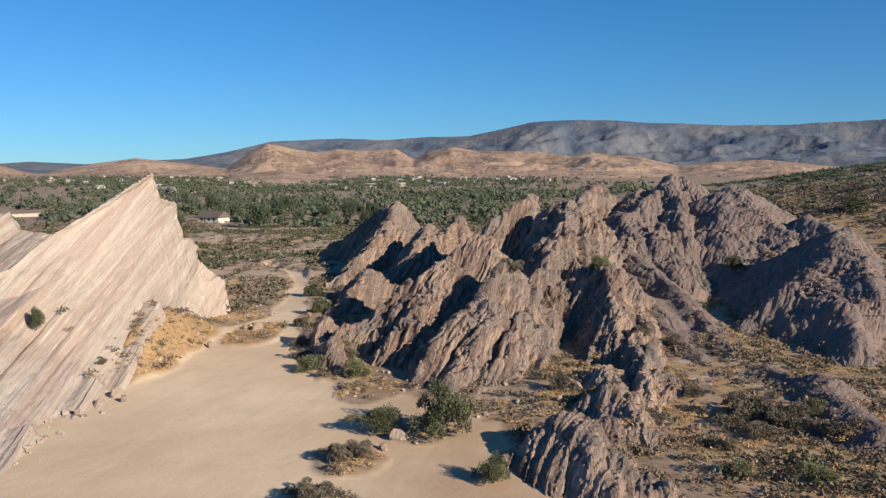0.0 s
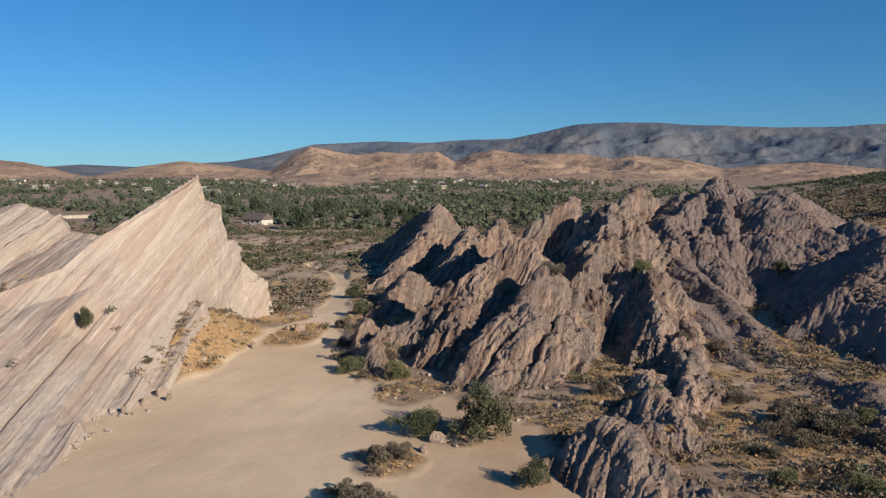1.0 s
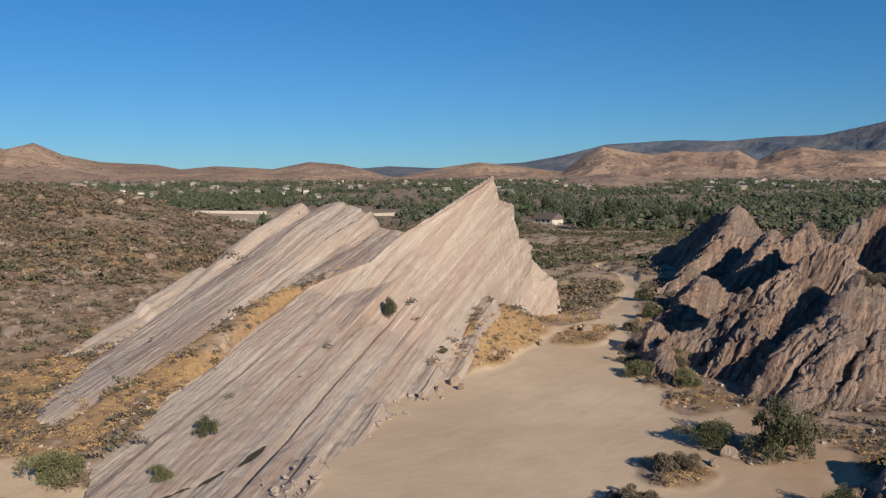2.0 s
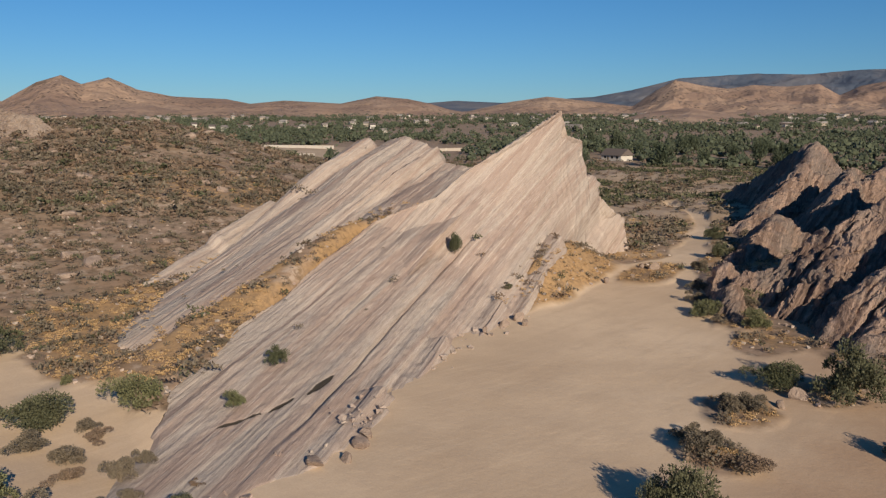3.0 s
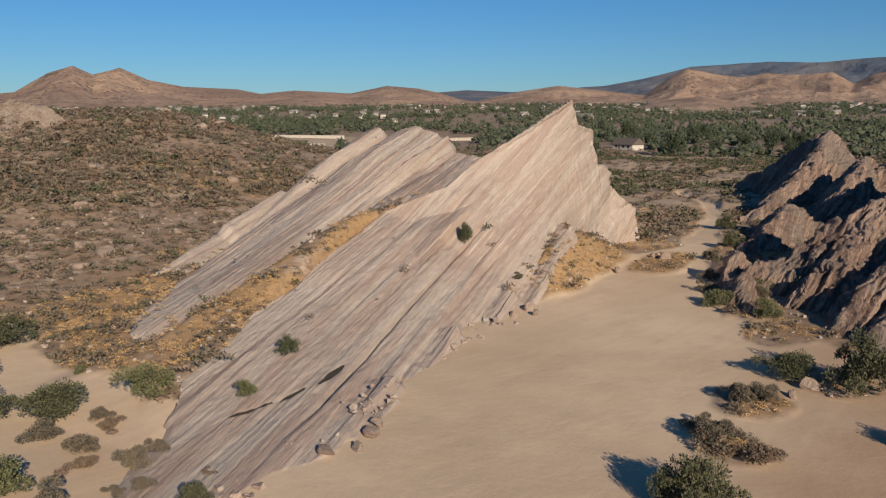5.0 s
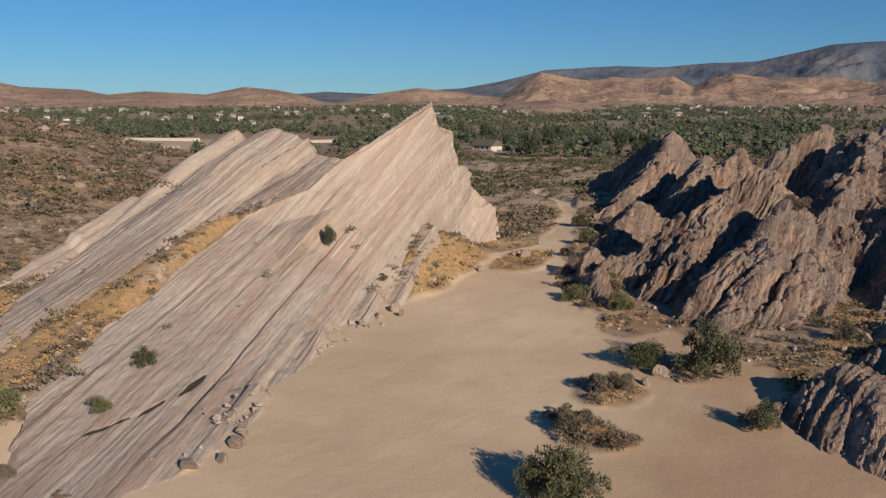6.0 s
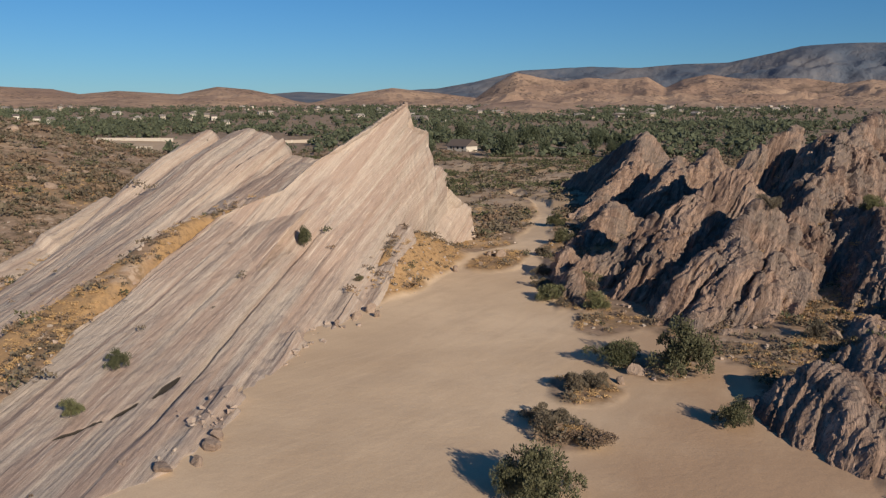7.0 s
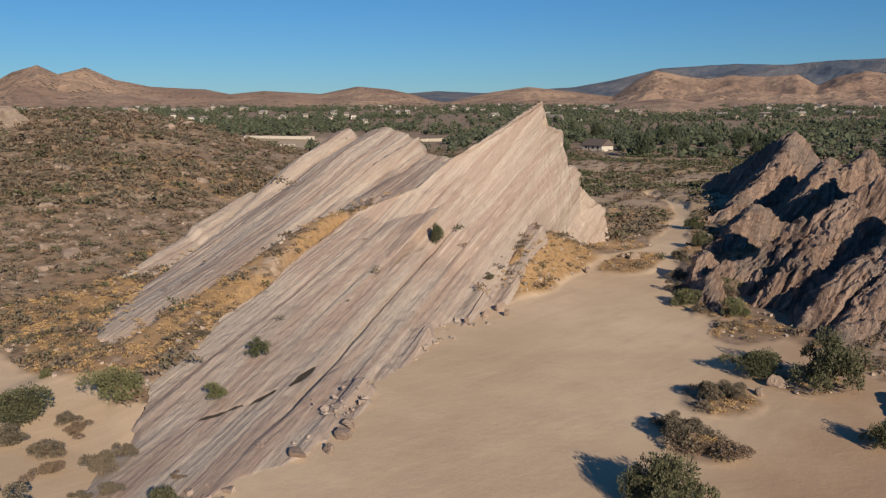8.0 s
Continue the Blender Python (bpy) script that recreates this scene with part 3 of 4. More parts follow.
BACK_FINS = [
    (56.6, 207.4, 25.6, 38.6, 175.8, 16.9, 1.2, 1),
    (37.9, 173.9, 17.4, 35.1, 141.7, 8.4, 1.1, 0.9),
    (54, 197.8, 23.2, 46.1, 158.4, 12.9, 1.2, 1.1),
    (38.7, 208.4, 24.3, 38.7, 201.3, 21.2, 2, 2),
    (48, 206.5, 22.4, 35.8, 176.4, 15.1, 1.3, 1.1),
    (41.8, 164.8, 15.7, 38.5, 136.7, 8, 1, 0.9),
    (58.9, 205.7, 24.7, 58.4, 186.1, 18.3, 1.1, 1.1),
]
DOME_FINS = [
    (63.6, 184.3, 22.5, 63.6, 168.4, 17.7, 0.75, 0.9),
    (63.6, 184.3, 22.5, 55.3, 167.1, 15.6, 0.75, 0.8),
    (63.6, 168.4, 17.7, 65, 154.9, 14.1, 0.8, 1.4),
    (63.8, 152.2, 13.8, 53.8, 137.9, 8.8, 0.8, 1.4),
    (55.5, 162.8, 15.8, 51.4, 147.3, 9.7, 0.8, 0.8),
    (71, 163.2, 17.9, 69.2, 144.2, 14.8, 1.3, 1.6),
]
RIGHT_FINS = [
    (64.9, 135.2, 15.9, 52, 116.9, 8.8, 0.75, 1.3),
    (64.9, 135.2, 15.9, 55.9, 106.2, 10.3, 0.8, 1.4),
    (49.4, 118.1, 8.7, 41.1, 114.9, 4.8, 1.2, 1.2),
    (52.8, 118.8, 10.2, 49, 96.3, 5.7, 1.2, 1.3),
    (65.1, 123.9, 11.2, 62.8, 108.1, 10, 1.2, 1.3),
]
BANK_FINS = [
    (30.5, 162.2, 15.7, 36.2, 140.4, 10.4, 1.2, 1.2),
    (36.2, 140.4, 10.4, 36.1, 116.5, 6.9, 1.2, 1.2),
    (36.1, 116.5, 6.9, 34.9, 93.7, 4.3, 1.2, 1.2),
    (29.7, 126.6, 9.3, 30.9, 93, 3.8, 1, 1),
    (36, 93.3, 5, 39.5, 83.1, 5.5, 1, 1.2),
    (38.9, 85.6, 5.5, 37.9, 70.4, 4.5, 1, 1.2),
]
SMALL_FINS = [
    (10.7, 72.2, 3.8, 9, 63.4, 0.8, 1.1, 0.5),
    (10.7, 72.2, 3.8, 13.2, 60.6, 1.4, 0.8, 0.6),
    (10.9, 72.2, 3.7, 16.9, 60.7, 2, 0.5, 1),
    (10.8, 73.2, 3.4, 17.5, 75, 2.4, 0.7, 0.6),
    (17.3, 84.2, 3.5, 17.5, 73.9, 2.5, 0.8, 0.7),
    (17.6, 93.4, 4.4, 18.8, 81.9, 3, 0.9, 0.8),
]

RED_FINS = [(-16.8, 116.8, 6.0, -17.1, 111.7, 3.2, 2.2, 2.4), (-14.3, 107, 4.6, -12.6, 99.4, 1.8, 2.2, 2.4)]
LEFT_FINS = [(-206, 146, 27, -180, 138, 25, 0.7, 0.9), (-186, 137, 26, -176, 136, 23, 0.9, 1.3), (-198, 128, 22.5, -166, 120, 19, 0.6, 0.8),
             (-187, 183, 25.5, -180, 179, 22, 0.8, 1.2), (-182, 238, 13, -181, 236, 10, 1.2, 2.0)]


def finned(fins, spur, amp, broad=1.0, fill=0.7):
    """Height of a rock made of sloping crests, with spurs that run down along the azimuth spur."""
    a = radians(spur)
    run, side = (-math.sin(a), math.cos(a)), (math.cos(a), math.sin(a))

    def mass(x, y):
        wx = x + 1.2 * perlin(x * 0.11, y * 0.11, 2.1) + 0.2 * perlin(x * 0.4, y * 0.4, 5.1)
        wy = y + 1.2 * perlin(x * 0.11, y * 0.11, 8.6)
        total = 0
        for x0, y0, z0, x1, y1, z1, kl, kr in fins:
            total = total + np.exp(np.clip(crest(wx, wy, x0, y0, z0, x1, y1, z1, broad * kl, broad * kr), -30, 40) / fill)
        return fill * np.log(total), wx, wy

    def height(x, y):
        best, wx, wy = mass(x, y)
        west = step(0.3, 1.3, (mass(x + 0.6, y)[0] - best) / 0.6)       # faces that look west are a little plainer
        u, v = wx * run[0] + wy * run[1], wx * side[0] + wy * side[1]
        bent = v + 3.0 * perlin(u * 0.06, v * 0.06, 6.6) + 0.4 * perlin(u * 0.2, v * 0.2, 1.6)
        total = 0
        for period, high, k in ((7.5, 1.5, 0.0), (3.4, 0.75, 3.3), (1.5, 0.42, 7.1)):
            f = bent / period + 0.35 * perlin(u * 0.05, v * 0.11, k)
            f = f - np.floor(f)
            saw = np.where(f < 0.7, f / 0.7, (1 - f) / 0.3) - 0.5        # a long lit face, then a short steep one to the west
            total = total + high * saw * (0.75 + 0.6 * perlin(u * 0.08, v * 0.08, k + 1))
        return best + amp * total * (1 - 0.15 * west) * np.clip((best + 3) / 8, 0.25, 1)

    return height


def rock_relief(spur, up, much=1.0):
    """Relief of the ridge: tilted beds of uneven hardness, runnels down the slope along spur, and broken crags."""
    def relief(p):
        a, b, c = bedding(p, spur, -up)
        x, y, z = p.T
        w, run = p @ BED, p @ RUN
        v = p @ np.cross(BED, RUN)
        w = w + 0.9 * perlin(x * 0.07, y * 0.07, z * 0.07) + 0.25 * perlin(x * 0.3, y * 0.3, z * 0.3)
        bend = 0.8 * perlin(x * 0.12, y * 0.12, z * 0.12)
        r = 0.45 * ridged(a * 0.04, b * 0.42 + bend, c * 0.1, 3, 0.6)
        for rate, high, k in ((0.3, 1.25, 0.0), (0.75, 0.95, 3.7), (1.7, 0.58, 8.1), (3.4, 0.28, 1.9)):
            there = np.clip(0.6 + 1.5 * perlin(run * 0.07, w * 0.15 + k, v * 0.08), 0, 1.3)
            r = r + high * there * layers(w, run, v, rate, k)
        r = r + 0.27 * ridged(a * 0.1, b * 1.5 + 1.5 * bend, c * 0.35, 2, 0.6)
        crag = 0.26 * ridged(x * 0.33, y * 0.33, z * 0.33, 4, 0.65)
        rubble = 0.3 * fbm(x * 0.2, y * 0.2, z * 0.2, 5, 0.6)
        return r + crag - 0.5 if much == 1 else much * (r + crag) + rubble - 0.2
    return relief


def outcrop(fins, res, spur, amp, material, label, pad=16, much=1.0, broad=1.0, fill=0.7):
    a = np.array(fins)
    xs, ys = a[:, [0, 3]], a[:, [1, 4]]
    ob = rock_sheet("rock_outcrop", xs.min() - pad, xs.max() + pad, ys.min() - pad, ys.max() + pad, res,
                    finned(fins, spur, amp, broad, fill), rock_relief(spur, 40, much), material, "rock_rib",
                    lambda p: np.argmax([crest(p[:, 0], p[:, 1], *row) for row in fins], 0))
    return tagged(ob, label, "rock", "jagged rock ridge")


outcrop(RPEAK_FINS, 0.2, 135, 0.4, RED_ROCK, "jagged reddish sandstone peak beside the dirt path")
outcrop(FRONT_FINS, 0.16, 150, 1.0, RED_ROCK, "steep ribbed sandstone buttress above the sand lot", broad=0.85, fill=1.1)
outcrop(UPPER_FINS, 0.19, 155, 0.95, RED_ROCK, "sharp brown rock crests with deep shaded gullies", broad=0.8, fill=1.1)
outcrop(BACK_FINS, 0.25, 165, 0.4, DARK_ROCK, "grey-brown rounded rock ridge on the skyline", much=0.6, broad=0.75, fill=1.2)
outcrop(DOME_FINS, 0.36, 150, 0.16, DARK_ROCK, "dark purple-brown rock dome with rubble slopes", 24, much=0.4, broad=0.65, fill=1.6)
outcrop(RIGHT_FINS, 0.3, 150, 0.16, DARK_ROCK, "broad dark rubble-covered rock shoulder", 22, much=0.4, broad=0.7, fill=1.6)
outcrop([(x0, y0, z0 - 1.2, x1, y1, z1 - 1.0, 0.6 * kl, 0.6 * kr) for x0, y0, z0, x1, y1, z1, kl, kr in BANK_FINS], 0.22, -135, 0.12, DARK_ROCK, "low purple-grey dirt bank across scrub", 9, 0.25)
outcrop(SMALL_FINS, 0.16, 160, 0.4, RED_ROCK, "low fluted rock hump at the lot's edge", 8, 0.6)
outcrop(RED_FINS, 0.14, 150, 0.3, RED_ROCK, "narrow reddish rock fins among green bushes", 5)
outcrop([(x0, y0, z0 - 0.8, x1, y1, z1 - 0.8, kl, kr) for x0, y0, z0, x1, y1, z1, kl, kr in LEFT_FINS], 0.26, 120, 0.9, HILL_ROCK, "pale weathered boulders on the scrub hill", 12)


# ---- hills and mountains ----
def range_mesh(name, az0, az1, step_deg, near, top_d, far, azs, els, rough, scale, material, rings=64):
    """A hill range: the crest's elevation angle over the eye follows els along azs; spurs run down from it."""
    az = np.arange(az0, az1, step_deg)
    t = np.linspace(0, 1, rings)
    tt, aa = np.meshgrid(t, np.radians(az), indexing="ij")
    d = np.where(tt < 0.75, near + (top_d - near) * tt / 0.75, top_d + (far - top_d) * (tt - 0.75) / 0.25)
    x, y = -d * np.sin(aa), d * np.cos(aa)
    d = d + 0.05 * top_d * fbm(x / scale * 0.5, y / scale * 0.5, 3.3, 2)
    x, y = -d * np.sin(aa), d * np.cos(aa)
    top = EYE + np.maximum(d, 0.6 * top_d) * np.tan(np.radians(np.interp(np.degrees(aa), azs, els)))
    low = ground_z(x, y) - 6
    rise = np.where(tt < 0.75, tt / 0.75, 1 - 0.6 * (tt - 0.75) / 0.25)
    r = ridged(x / scale, y / scale, 0.7, 5, 0.5)
    fine = ridged(x / scale * 3, y / scale * 3, 2.7, 3, 0.5)
    cut = np.clip(0.75 - 0.45 * r, 0, 1.3) * (1.02 - rise ** 4) + 0.16 * np.clip(1 - 0.5 * fine, 0, 1.5) * (1.05 - rise ** 2)
    shape = rise ** 0.9 * np.where(tt < 0.75, np.clip(1 - rough * cut, 0.05, 1), 1)
    z = low + (top - low) * np.maximum(shape, 0)
    me = mesh_of(name, np.stack([x, y, z], -1).reshape(-1, 3), grid_faces(*tt.shape)[:, ::-1])
    # high in the folds, where shrubs and painted shade darken the slope
    mask(me, "dark_cover", np.clip(0.5 - 0.45 * r + 0.2 * (1 - fine), 0, 1))
    me.materials.append(material)
    return new(name, me)


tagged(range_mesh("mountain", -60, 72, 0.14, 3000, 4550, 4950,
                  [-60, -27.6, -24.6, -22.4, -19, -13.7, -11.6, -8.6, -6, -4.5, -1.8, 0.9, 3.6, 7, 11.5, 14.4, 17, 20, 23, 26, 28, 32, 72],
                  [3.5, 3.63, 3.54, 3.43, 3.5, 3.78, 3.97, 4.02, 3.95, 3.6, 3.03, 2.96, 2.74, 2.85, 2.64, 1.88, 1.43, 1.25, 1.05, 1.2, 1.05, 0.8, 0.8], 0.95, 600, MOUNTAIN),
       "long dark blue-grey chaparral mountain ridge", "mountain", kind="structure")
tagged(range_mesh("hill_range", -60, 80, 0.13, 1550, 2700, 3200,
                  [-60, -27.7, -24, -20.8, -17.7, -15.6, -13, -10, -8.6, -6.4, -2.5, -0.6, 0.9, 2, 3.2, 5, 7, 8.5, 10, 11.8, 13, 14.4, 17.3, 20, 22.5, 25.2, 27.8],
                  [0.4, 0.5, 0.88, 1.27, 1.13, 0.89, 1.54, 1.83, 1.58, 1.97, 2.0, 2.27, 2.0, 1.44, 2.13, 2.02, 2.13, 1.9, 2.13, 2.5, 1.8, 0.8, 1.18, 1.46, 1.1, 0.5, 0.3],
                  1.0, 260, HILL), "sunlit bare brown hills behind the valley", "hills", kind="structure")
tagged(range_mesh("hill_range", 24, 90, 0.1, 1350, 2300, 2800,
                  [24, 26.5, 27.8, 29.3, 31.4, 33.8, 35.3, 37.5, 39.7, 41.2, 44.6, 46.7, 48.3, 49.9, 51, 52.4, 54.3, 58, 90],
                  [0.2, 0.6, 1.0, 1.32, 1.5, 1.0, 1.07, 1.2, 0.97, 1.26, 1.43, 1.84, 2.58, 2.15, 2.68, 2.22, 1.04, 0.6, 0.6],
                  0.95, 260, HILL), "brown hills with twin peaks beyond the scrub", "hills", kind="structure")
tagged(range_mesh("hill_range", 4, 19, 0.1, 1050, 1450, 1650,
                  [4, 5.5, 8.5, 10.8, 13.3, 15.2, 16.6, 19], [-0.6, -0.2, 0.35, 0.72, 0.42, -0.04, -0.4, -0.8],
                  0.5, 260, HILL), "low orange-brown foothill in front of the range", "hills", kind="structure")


# ---- plants ----
def leaf_material(name, dark, light, dry):
    m = Nodes(name, 0.75)
    r, o = m.random(True), m.random()
    colour = m.mix(r, dark, light)
    colour = m.mix(m.math("MULTIPLY", m.ramp(m.noise(0.9, 3), (0.5, 0.0), (0.75, 1.0)), 0.5), colour, dry)
    colour = m.mix(m.math("MULTIPLY", o, 0.3), colour, dry)
    return m.done(colour)


JUNIPER = leaf_material("juniper_leaves", (0.045, 0.053, 0.03), (0.115, 0.122, 0.065), (0.135, 0.12, 0.075))
SAGE = leaf_material("grey_scrub_leaves", (0.085, 0.074, 0.056), (0.175, 0.15, 0.112), (0.19, 0.145, 0.10))
RUST = leaf_material("dry_brown_scrub", (0.12, 0.085, 0.062), (0.22, 0.16, 0.115), (0.25, 0.18, 0.12))
STRAW = leaf_material("dry_grass", (0.34, 0.225, 0.115), (0.50, 0.345, 0.18), (0.42, 0.275, 0.14))
GREEN = leaf_material("bright_green_leaves", (0.075, 0.082, 0.042), (0.17, 0.178, 0.085), (0.17, 0.155, 0.09))
WOODS = leaf_material("far_tree_leaves", (0.035, 0.052, 0.035), (0.085, 0.105, 0.06), (0.10, 0.105, 0.07))
BARK = Nodes("bark", 0.9)
BARK = BARK.done(BARK.mix(BARK.noise(6), (0.10, 0.075, 0.055), (0.19, 0.15, 0.11)), (BARK.noise(12), 0.6, 0.03))


def leaves(rng, count, size, lumps, flat=0.8, spiky=0.0):
    """Leaf sprays on a cluster of uneven lumps, in a unit bush: radius 1, base at 0. Arrays of places and triangles."""
    centre = rng.normal(size=(lumps, 3)) * (0.45, 0.45, 0.28) + (0, 0, 0.6 * flat)
    centre[:, 2] = np.clip(centre[:, 2], 0.25, None)
    radius = rng.uniform(0.28, 0.55, lumps)
    pick = rng.randint(0, lumps, count)
    way = rng.normal(size=(count, 3))
    way[:, 2] = np.abs(way[:, 2]) * 0.9 - 0.25
    way /= np.linalg.norm(way, axis=1)[:, None]
    at = centre[pick] + way * (radius[pick] * rng.uniform(0.55, 1.12, count))[:, None] * (1, 1, flat)
    at[:, 2] = np.abs(at[:, 2]) + 0.02
    up = way + rng.normal(size=(count, 3)) * 0.45 + (0, 0, spiky)
    up /= np.linalg.norm(up, axis=1)[:, None]
    side = np.cross(up, rng.normal(size=(count, 3)))
    side /= np.linalg.norm(side, axis=1)[:, None]
    s = size * rng.uniform(0.6, 1.5, count)[:, None]
    v = np.stack([at - side * s * 0.5, at + side * s * 0.5, at + up * s * 1.3], 1)
    return v.reshape(-1, 3), np.arange(count * 3).reshape(-1, 3)


def stems(rng, count):
    bm = bmesh.new()
    for _ in range(count):
        a, lean, high = rng.uniform(0, 6.28), rng.uniform(0.1, 0.5), rng.uniform(0.5, 0.95)
        m = Matrix.Translation((math.cos(a) * lean * 0.4, math.sin(a) * lean * 0.4, high * 0.45)) @ Euler((math.sin(-a) * lean, math.cos(a) * lean, a)).to_matrix().to_4x4()
        bmesh.ops.create_cone(bm, cap_ends=True, segments=6, radius1=0.05, radius2=0.015, depth=high, matrix=m)
    return bm


def bush_kind(name, seed, count, size, lumps, material, label, category, flat=0.8, spiky=0.0, stem=5):
    rng = np.random.RandomState(seed)
    base = new(name)
    v, t = leaves(rng, count, size, lumps, flat, spiky)
    part("crown", mesh_of("crown", v, [], t, False), material, base)
    part("stem", stems(rng, stem), BARK, base)
    return tagged(base, label, category)


PLANTED = []


def plant(kind, x, y, wide, high, turn, label="", group="", sink=0.05):
    """A copy of a bush, of that width and height, standing at x, y."""
    z = float(surface_z(np.array([x]), np.array([y]))[0]) - sink
    m = pose(x, y, z, 0, 0, turn) @ Matrix.Diagonal((wide / 2, wide / 2, high * 0.72, 1))
    if kind in PLANTED:
        ob = copy_thing(kind, m @ Matrix.Diagonal((*[1 / v for v in kind.scale], 1)))
    else:
        ob = kind
        ob.matrix_basis = m
        PLANTED.append(kind)
    return tagged(ob, label, group=group)


def spread(name, places, sizes, protos, material, label, category, seed):
    """Many plants of a kind in one mesh, each a turned and scaled copy of one of the prototypes."""
    rng = np.random.RandomState(seed)
    vs, ts, n = [], [], 0
    which = rng.randint(0, len(protos), len(places))
    for i, (v, t) in enumerate(protos):
        at, s = places[which == i], sizes[which == i]
        a = rng.uniform(0, 6.28, len(at))
        c, d = np.cos(a), np.sin(a)
        x = v[None, :, 0] * c[:, None] - v[None, :, 1] * d[:, None]
        y = v[None, :, 0] * d[:, None] + v[None, :, 1] * c[:, None]
        p = np.stack([x * s[:, :1], y * s[:, :1], v[None, :, 2] * s[:, 1:2]], -1) + at[:, None, :]
        vs.append(p.reshape(-1, 3))
        ts.append((t[None] + (np.arange(len(at)) * len(v))[:, None, None] + n).reshape(-1, 3))
        n += len(at) * len(v)
    me = mesh_of(name, np.concatenate(vs), [], np.concatenate(ts), False)
    me.materials.append(material)
    return tagged(new(name, me), label, category, kind="stuff")


def scatter(seed, count, az0, az1, d0, d1, keep, power=1.0):
    """Random places in a sector of the plan, kept with the chance keep(x, y, d)."""
    rng = np.random.RandomState(seed)
    az = np.radians(rng.uniform(az0, az1, count))
    d = (d0 ** power + (d1 ** power - d0 ** power) * rng.uniform(0, 1, count)) ** (1 / power)
    x, y = -d * np.sin(az), d * np.cos(az)
    ok = rng.uniform(0, 1, count) < keep(x, y, d)
    x, y = x[ok], y[ok]
    return np.stack([x, y, surface_z(x, y) - 0.06], -1), rng


def on_scrub(x, y, d):
    n = fbm(x * 0.04, y * 0.04, 2.2, 3)
    free = (1 - lot_mask(x, y)) > 0.9
    high = surface_z(x, y) - ground_z(x, y) > 0.6
    return free * np.where(high, 0.01, np.clip(0.55 + 0.8 * n, 0.08, 1)) * (1 - 0.75 * (gully(x, y) > 0.7)) * (1 - 0.6 * (x < -0.04 * y) * (x > -0.44 * y) * (y > 140))


low = [leaves(np.random.RandomState(40 + i), 50, 0.22, 6, 0.7) for i in range(5)]
tiny = [leaves(np.random.RandomState(60 + i), 34, 0.36, 5, 0.65) for i in range(5)]
blade = [leaves(np.random.RandomState(80 + i), 46, 0.2, 6, 0.5, 1.6) for i in range(4)]
for seed, material, share, label in ((11, SAGE, 1.0, "grey-brown desert scrub over the slopes"), (12, RUST, 0.5, "rusty dry scrub over the slopes"), (13, JUNIPER, 0.2, "dark green chaparral over the slopes")):
    near, rng = scatter(seed, int(15000 * share), -34, 64, 50, 200, on_scrub)
    s = rng.uniform(0.2, 1.0, len(near)) ** 2 * 1.0 + 0.15
    spread("scrub", near, np.stack([s, s * rng.uniform(0.7, 1.2, len(s))], -1), low, material, label, "scrub", seed)
    far, rng = scatter(seed + 20, int(27000 * share), -34, 64, 150, 460, on_scrub)
    s = rng.uniform(0.3, 1.0, len(far)) ** 2 * 1.5 + 0.2
    spread("scrub", far, np.stack([s, s * rng.uniform(0.6, 1.1, len(s))], -1), tiny, material, label, "scrub", seed + 20)


def on_grass(x, y, d):
    strip = (gully(x, y) > 0.7) * (fbm(x * 0.15, y * 0.15, 7.7, 3) > -0.3)
    talus = (np.abs(x + 36) < 6) * (y > 97) * (y < 131) * 0.8
    low = (y > 44) * (y < 80) * (x < -50) * (x > -84) * (fbm(x * 0.15, y * 0.15, 7.7, 3) > -0.3)
    patch = (fbm(x * 0.03, y * 0.03, 4.4, 4) + 0.5 * fbm(x * 0.15, y * 0.15, 7.7, 3) > 0.25) * 0.6
    isle = 0.7 * (np.hypot(x + 29.3, (y - 128) * 0.42) < 4.4)
    golden = 0.8 * (x > 0.1 * d) * (d > 75) * (fbm(x * 0.1, y * 0.1, 6.1, 3) > 0)
    z = surface_z(x, y)
    about = 0.25 * (surface_z(x + 3, y) + surface_z(x - 3, y) + surface_z(x, y + 3) + surface_z(x, y - 3))
    hollow = (about - z > 0.55) * (x > -25) * 0.8                   # grass gathers in the rock's gullies
    return (lot_mask(x, y) < 0.1) * np.where(z - ground_z(x, y) < 1.5, np.maximum.reduce([strip, talus, patch, low, golden, isle, 0.6 * (patches(x, y) > 0)]), hollow)


olive, rng = scatter(35, 3600, 2, 26, 225, 430, lambda x, y, d: np.clip(0.35 + fbm(x * 0.03, y * 0.03, 1.1, 3), 0.03, 1))
s = rng.uniform(0.6, 1.9, len(olive))
spread("brush", olive, np.stack([s, s * rng.uniform(0.7, 1.1, len(s))], -1), tiny, JUNIPER, "olive green brush on the flat beyond the rocks", "shrubs", 35)
tufts, rng = scatter(31, 26000, -34, 64, 48, 200, on_grass)
s = rng.uniform(0.25, 0.6, len(tufts))
spread("dry_grass", tufts, np.stack([s, s * 0.8], -1), blade, STRAW, "golden dry grass tufts on the slopes", "grass", 31)


for seed, material, label in ((33, RUST, "rust-brown scrub among golden grass by the slabs"), (34, SAGE, "grey scrub among golden grass by the slabs")):
    dots, rng = scatter(seed, 1800 if seed == 33 else 900, 14, 54, 52, 135, lambda x, y, d: 0.6 * np.maximum((gully(x, y) > 0.7) * (surface_z(x, y) - ground_z(x, y) < 0.8), (np.abs(x + 36) < 5) * (y > 97)) * (lot_mask(x, y) < 0.1))
    s = rng.uniform(0.25, 0.75, len(dots))
    spread("scrub", dots, np.stack([s, s * rng.uniform(0.7, 1.1, len(s))], -1), low, material, label, "scrub", seed)


